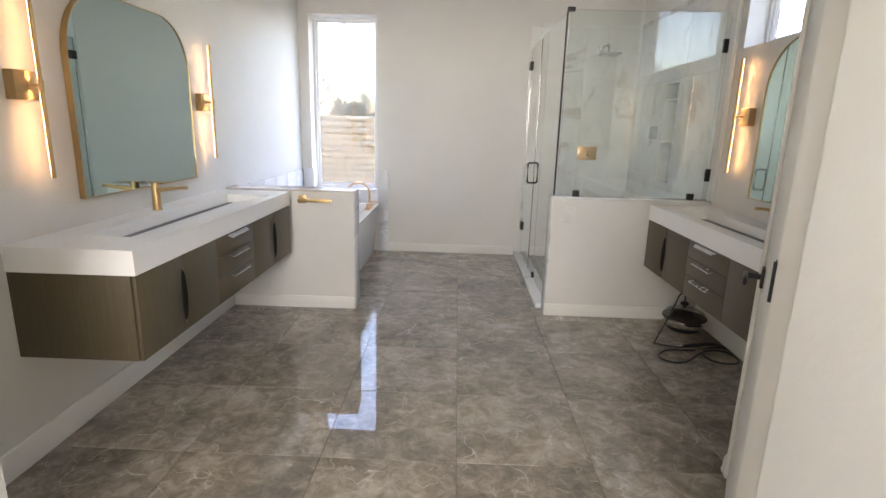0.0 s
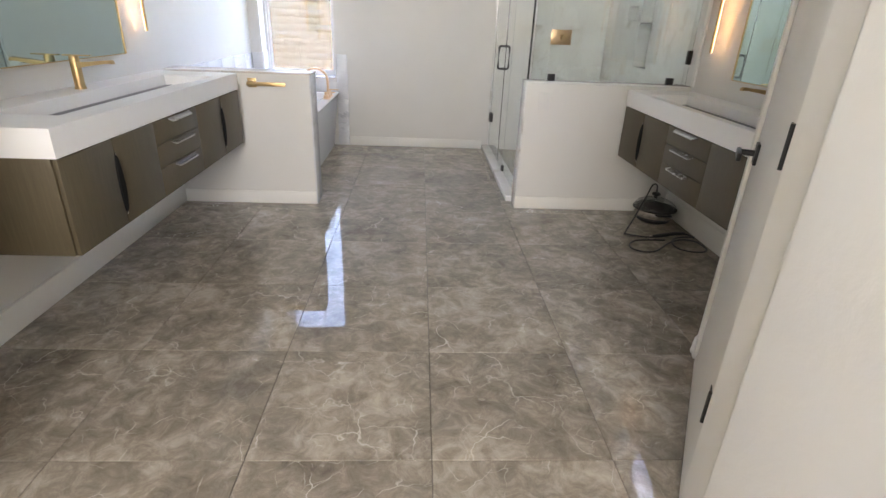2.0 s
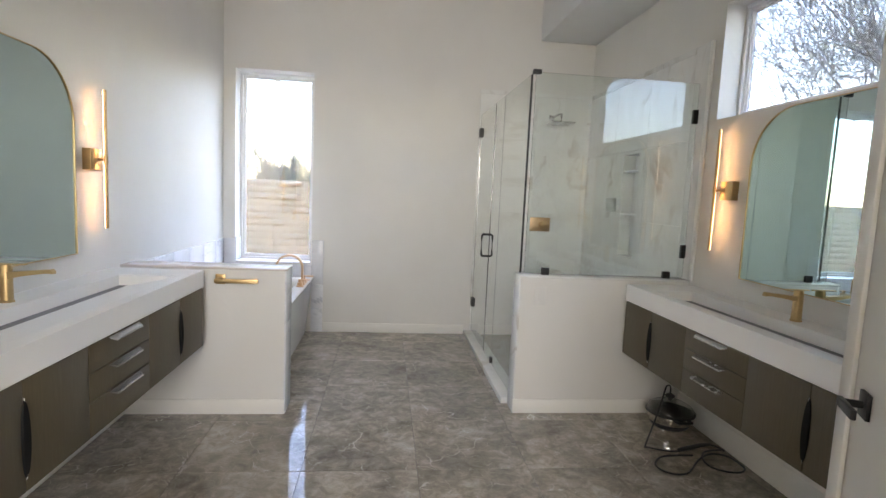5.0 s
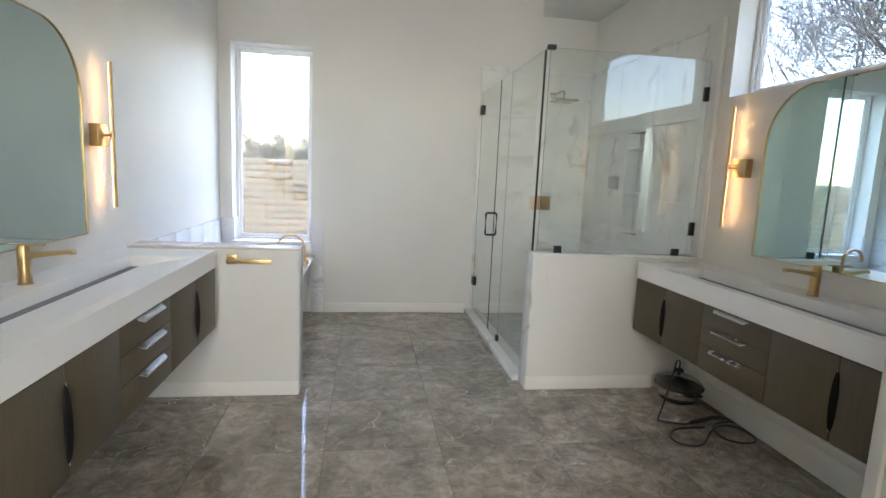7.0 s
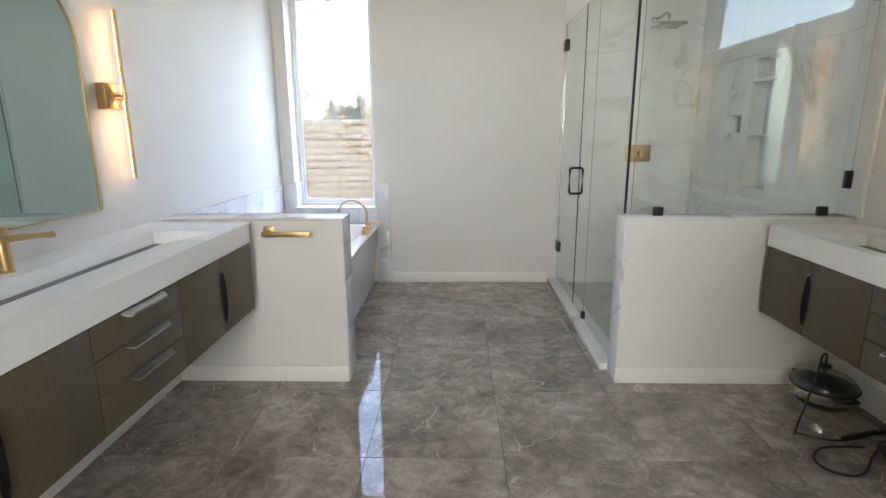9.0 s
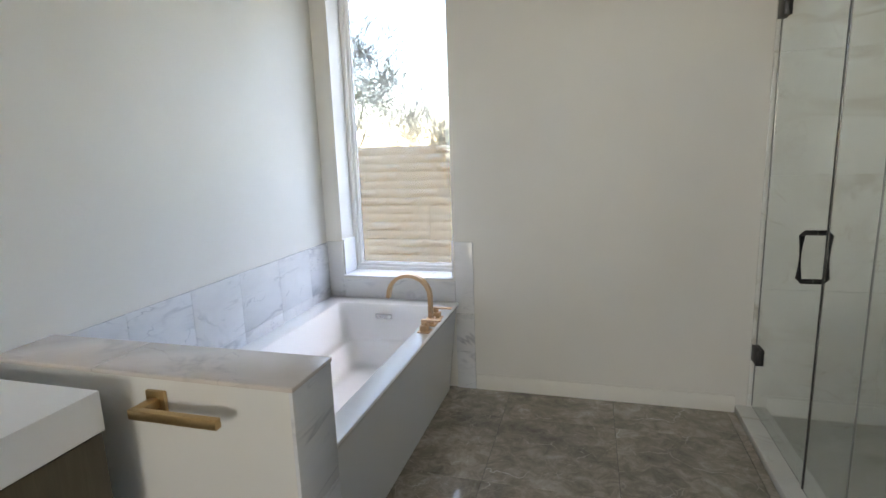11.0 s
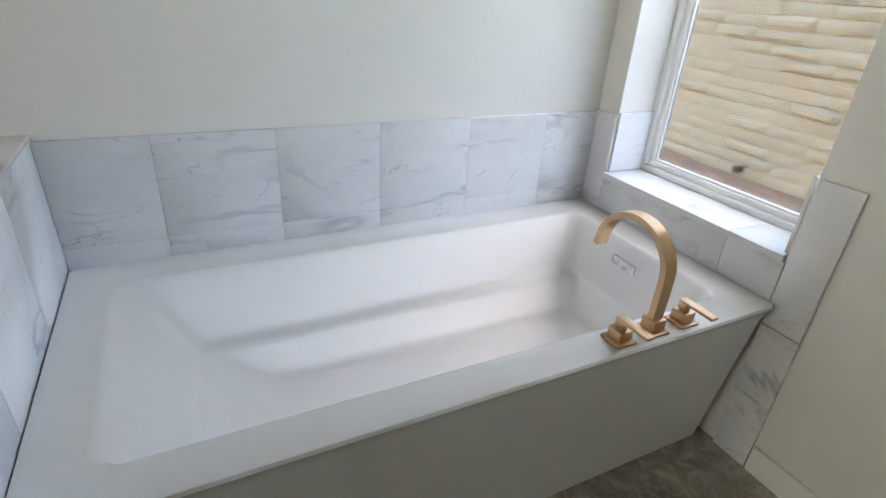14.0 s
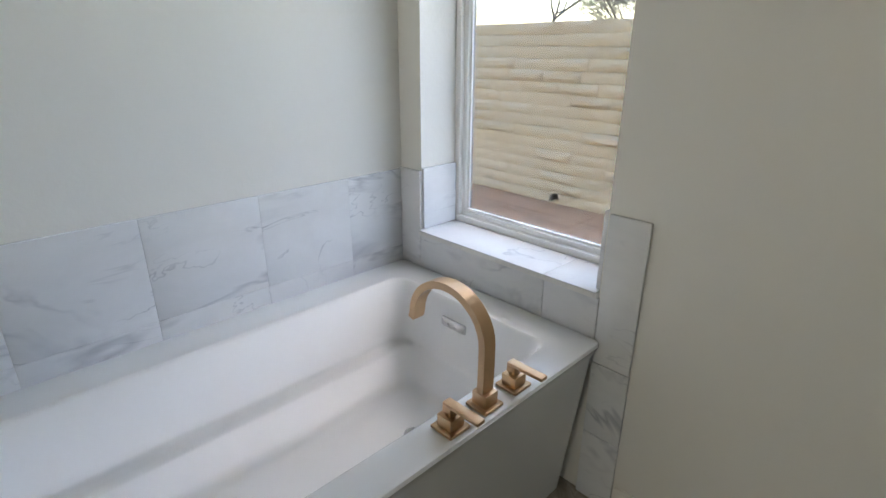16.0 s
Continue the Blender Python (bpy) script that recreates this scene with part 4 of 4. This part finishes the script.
def grow(seed, height, spread, levels, twig_r, leaf_n, leaf_size, lean=(0, 0), start=0.018, splits=(3, 5), stems=1):
    """Limbs and twigs of a desert tree as tapered tubes, and points for its leaves."""
    rs = random.Random(seed)
    wood, fine, leaves = [], [], []

    def limb(p, d, length, r, lev):
        n = 4
        pts, rad = [p], [r]
        q, dd = p.copy(), d.copy()
        for k in range(n):
            dd = (dd + Vector((rs.uniform(-1, 1), rs.uniform(-1, 1), rs.uniform(-0.6, 0.9))) * 0.20).normalized()
            q = q + dd * (length / n)
            pts.append(q.copy())
            rad.append(max(twig_r, r * (1 - 0.62 * (k + 1) / n)))
        (wood if lev < 3 else fine).append((pts, rad))
        if lev >= levels:
            for k in range(leaf_n):
                leaves.append(pts[rs.randint(1, n)] + Vector((rs.uniform(-1, 1), rs.uniform(-1, 1), rs.uniform(-1, 1))) * 0.10)
            return
        for k in range(rs.randint(*splits)):
            i = rs.randint(2, n) if lev else rs.randint(3, n)
            side = Vector((rs.uniform(-1, 1), rs.uniform(-1, 1), rs.uniform(-0.35, 0.75))).normalized()
            nd = (dd * (1 - spread) + side * spread).normalized()
            limb(pts[i], nd, length * rs.uniform(0.55, 0.82), rad[i] * 0.72, lev + 1)

    for k in range(stems):
        a = 2 * math.pi * k / stems + 0.4
        tilt = 0.42 if stems > 1 else 0.0
        limb(Vector((0, 0, 0)), Vector((lean[0] + tilt * math.cos(a), lean[1] + tilt * math.sin(a), 1)).normalized(), height * 0.34, start * height / stems ** 0.5, 0)
    return wood, fine, leaves


def fast_tubes(parts, sides):
    verts, faces = [], []
    for pts, rad in parts:
        base = len(verts)
        for i, p in enumerate(pts):
            d = (pts[min(i + 1, len(pts) - 1)] - pts[max(i - 1, 0)]).normalized()
            s1 = d.orthogonal().normalized()
            s2 = d.cross(s1)
            for k in range(sides):
                a = 2 * math.pi * k / sides
                verts.append(p + rad[i] * (math.cos(a) * s1 + math.sin(a) * s2))
        for i in range(len(pts) - 1):
            for k in range(sides):
                a, c2 = base + i * sides + k, base + i * sides + (k + 1) % sides
                faces.append((a, c2, c2 + sides, a + sides))
    return verts, faces


def raw(name, verts, faces, mat, parent, label=""):
    me = bpy.data.meshes.new(name)
    me.from_pydata([tuple(v) for v in verts], [], faces)
    me.materials.append(mat)
    me.shade_smooth()
    ob = new(name, me)
    ob.parent = parent
    ORIGIN[ob] = ORIGIN[parent]
    return tagged(ob, label)


def tree(name, loc, seed, height, label, category="tree", spread=0.62, levels=5, leaf_n=3, leaf_size=0.03, leaf_mat=None, twig_r=0.004, lean=(0, 0), start=0.018, splits=(3, 4), rot=0, stems=1, twig_mat=None):
    t = thing(name, loc, label, category)
    t.rotation_euler = (0, 0, radians(rot))
    wood, fine, leaves = grow(seed, height, spread, levels, twig_r, leaf_n, leaf_size, lean, start, splits, stems)
    v, f = fast_tubes(wood, 7)
    raw("trunk", v, f, BARK, t)
    v, f = fast_tubes(fine, 3)
    cr = raw("crown", v, f, twig_mat or TWIG, t, "crown of fine bare twigs")
    if leaf_n:
        rs = random.Random(seed + 1)
        lv, lf = [], []
        for p in leaves:
            a = Vector((rs.uniform(-1, 1), rs.uniform(-1, 1), rs.uniform(-1, 1))).normalized() * leaf_size
            c2 = a.orthogonal().normalized() * leaf_size * 0.28
            k = len(lv)
            lv += [p - a, p + c2, p + a, p - c2]
            lf.append((k, k + 1, k + 2, k + 3))
        raw("leaves", lv, lf, leaf_mat or LEAF, cr, "sparse small pale green leaves")
    return t


tree("mesquite_tree", (6.2, 5.0, GZ - 0.05), 3, 7.2, "bare grey branching desert tree beside the house", splits=(3, 5), leaf_n=2, leaf_size=0.028, spread=0.48, twig_r=0.004, stems=3, start=0.027)
tree("mesquite_tree", (8.6, 8.4, GZ - 0.05), 11, 7.6, "bare grey branching desert tree with sparse leaves", splits=(3, 4), leaf_n=5, spread=0.52, twig_r=0.005, stems=3, start=0.024)
tree("mesquite_tree", (8.6, 2.6, GZ - 0.05), 21, 7.4, "bare grey branching desert tree with sparse leaves", splits=(3, 4), leaf_n=5, spread=0.52, twig_r=0.005, stems=3, start=0.024)
tree("mesquite_tree", (-3.0, 12.6, GZ - 0.05), 9, 3.7, "bare grey desert tree beyond the garden wall", leaf_n=0, splits=(3, 4), twig_r=0.003, spread=0.46, stems=3, start=0.02)
tree("palo_verde_tree", (-2.3, 15.0, GZ - 0.05), 41, 3.4, "rounded pale green desert tree beyond the garden wall", leaf_n=3, leaf_size=0.03, splits=(3, 5), twig_r=0.004, spread=0.5, stems=3)
tree("palo_verde_tree", (-8.9, 21.5, GZ - 0.05), 7, 7.2, "pale green desert tree beyond the garden wall", leaf_n=2, leaf_size=0.045, splits=(3, 5), twig_r=0.009, stems=2, spread=0.52)
tree("palo_verde_tree", (-10.5, 19.0, GZ - 0.05), 15, 7.0, "pale green desert tree beyond the garden wall", leaf_n=7, leaf_size=0.05)
bush = tree("desert_bush", (-3.3, 17.6, GZ - 0.05), 31, 2.9, "straw-coloured twiggy desert bush beyond the wall", "bush", leaf_n=5, leaf_size=0.05, leaf_mat=STRAW, spread=0.55, splits=(3, 4), twig_r=0.006, levels=4, stems=4, twig_mat=STRAW)
bush["group"] = "desert bushes"
rs = random.Random(77)
for x, y in ((-4.6, 22), (-6.4, 24), (-8.4, 21), (-0.6, 21), (-11.5, 24), (-14, 21), (1.5, 23), (-16.5, 26), (-3.2, 27), (-9.5, 28), (4.0, 24), (-1.5, 26)):
    k = rs.uniform(0.55, 0.8)
    ob = copy_thing(bush, Matrix.Translation((x, y, GZ - 0.05)) @ Matrix.Rotation(rs.uniform(0, 6), 4, 'Z'))
    ob.scale = (k * 1.5, k * 1.5, k)

# ---------------------------------------------------------------- floor tiles
floor = bpy.data.objects["floor"]
cache = {}
for i in range(-4, 5):
    for j in range(-8, 6):
        x0, x1 = max(i * PITCH, XL - 0.05), min((i + 1) * PITCH, XR + 0.05)
        y0, y1 = 3.30 + j * 0.6155, min(3.30 + (j + 1) * 0.6155, YB + 0.05)
        if x1 - x0 < 0.05 or y1 - y0 < 0.05:
            continue
        if y1 < YF - 0.2 and (x1 < -1.45 or x0 > 0.76):
            continue
        key = (round(x1 - x0, 3), round(y1 - y0, 3))
        if key not in cache:
            w, h = key
            cache[key] = mesh_from("tile", box(-w / 2 + 0.0013, w / 2 - 0.0013, -h / 2 + 0.0013, h / 2 - 0.0013, -0.006, 0.0, 0.0012, 1), FLOOR)
        ob = new("tile", cache[key])
        ob.parent = floor
        ob.location = ((x0 + x1) / 2, (y0 + y1) / 2, 0)
        ob.rotation_euler = (rs.uniform(-0.0012, 0.0012), rs.uniform(-0.0012, 0.0012), 0)
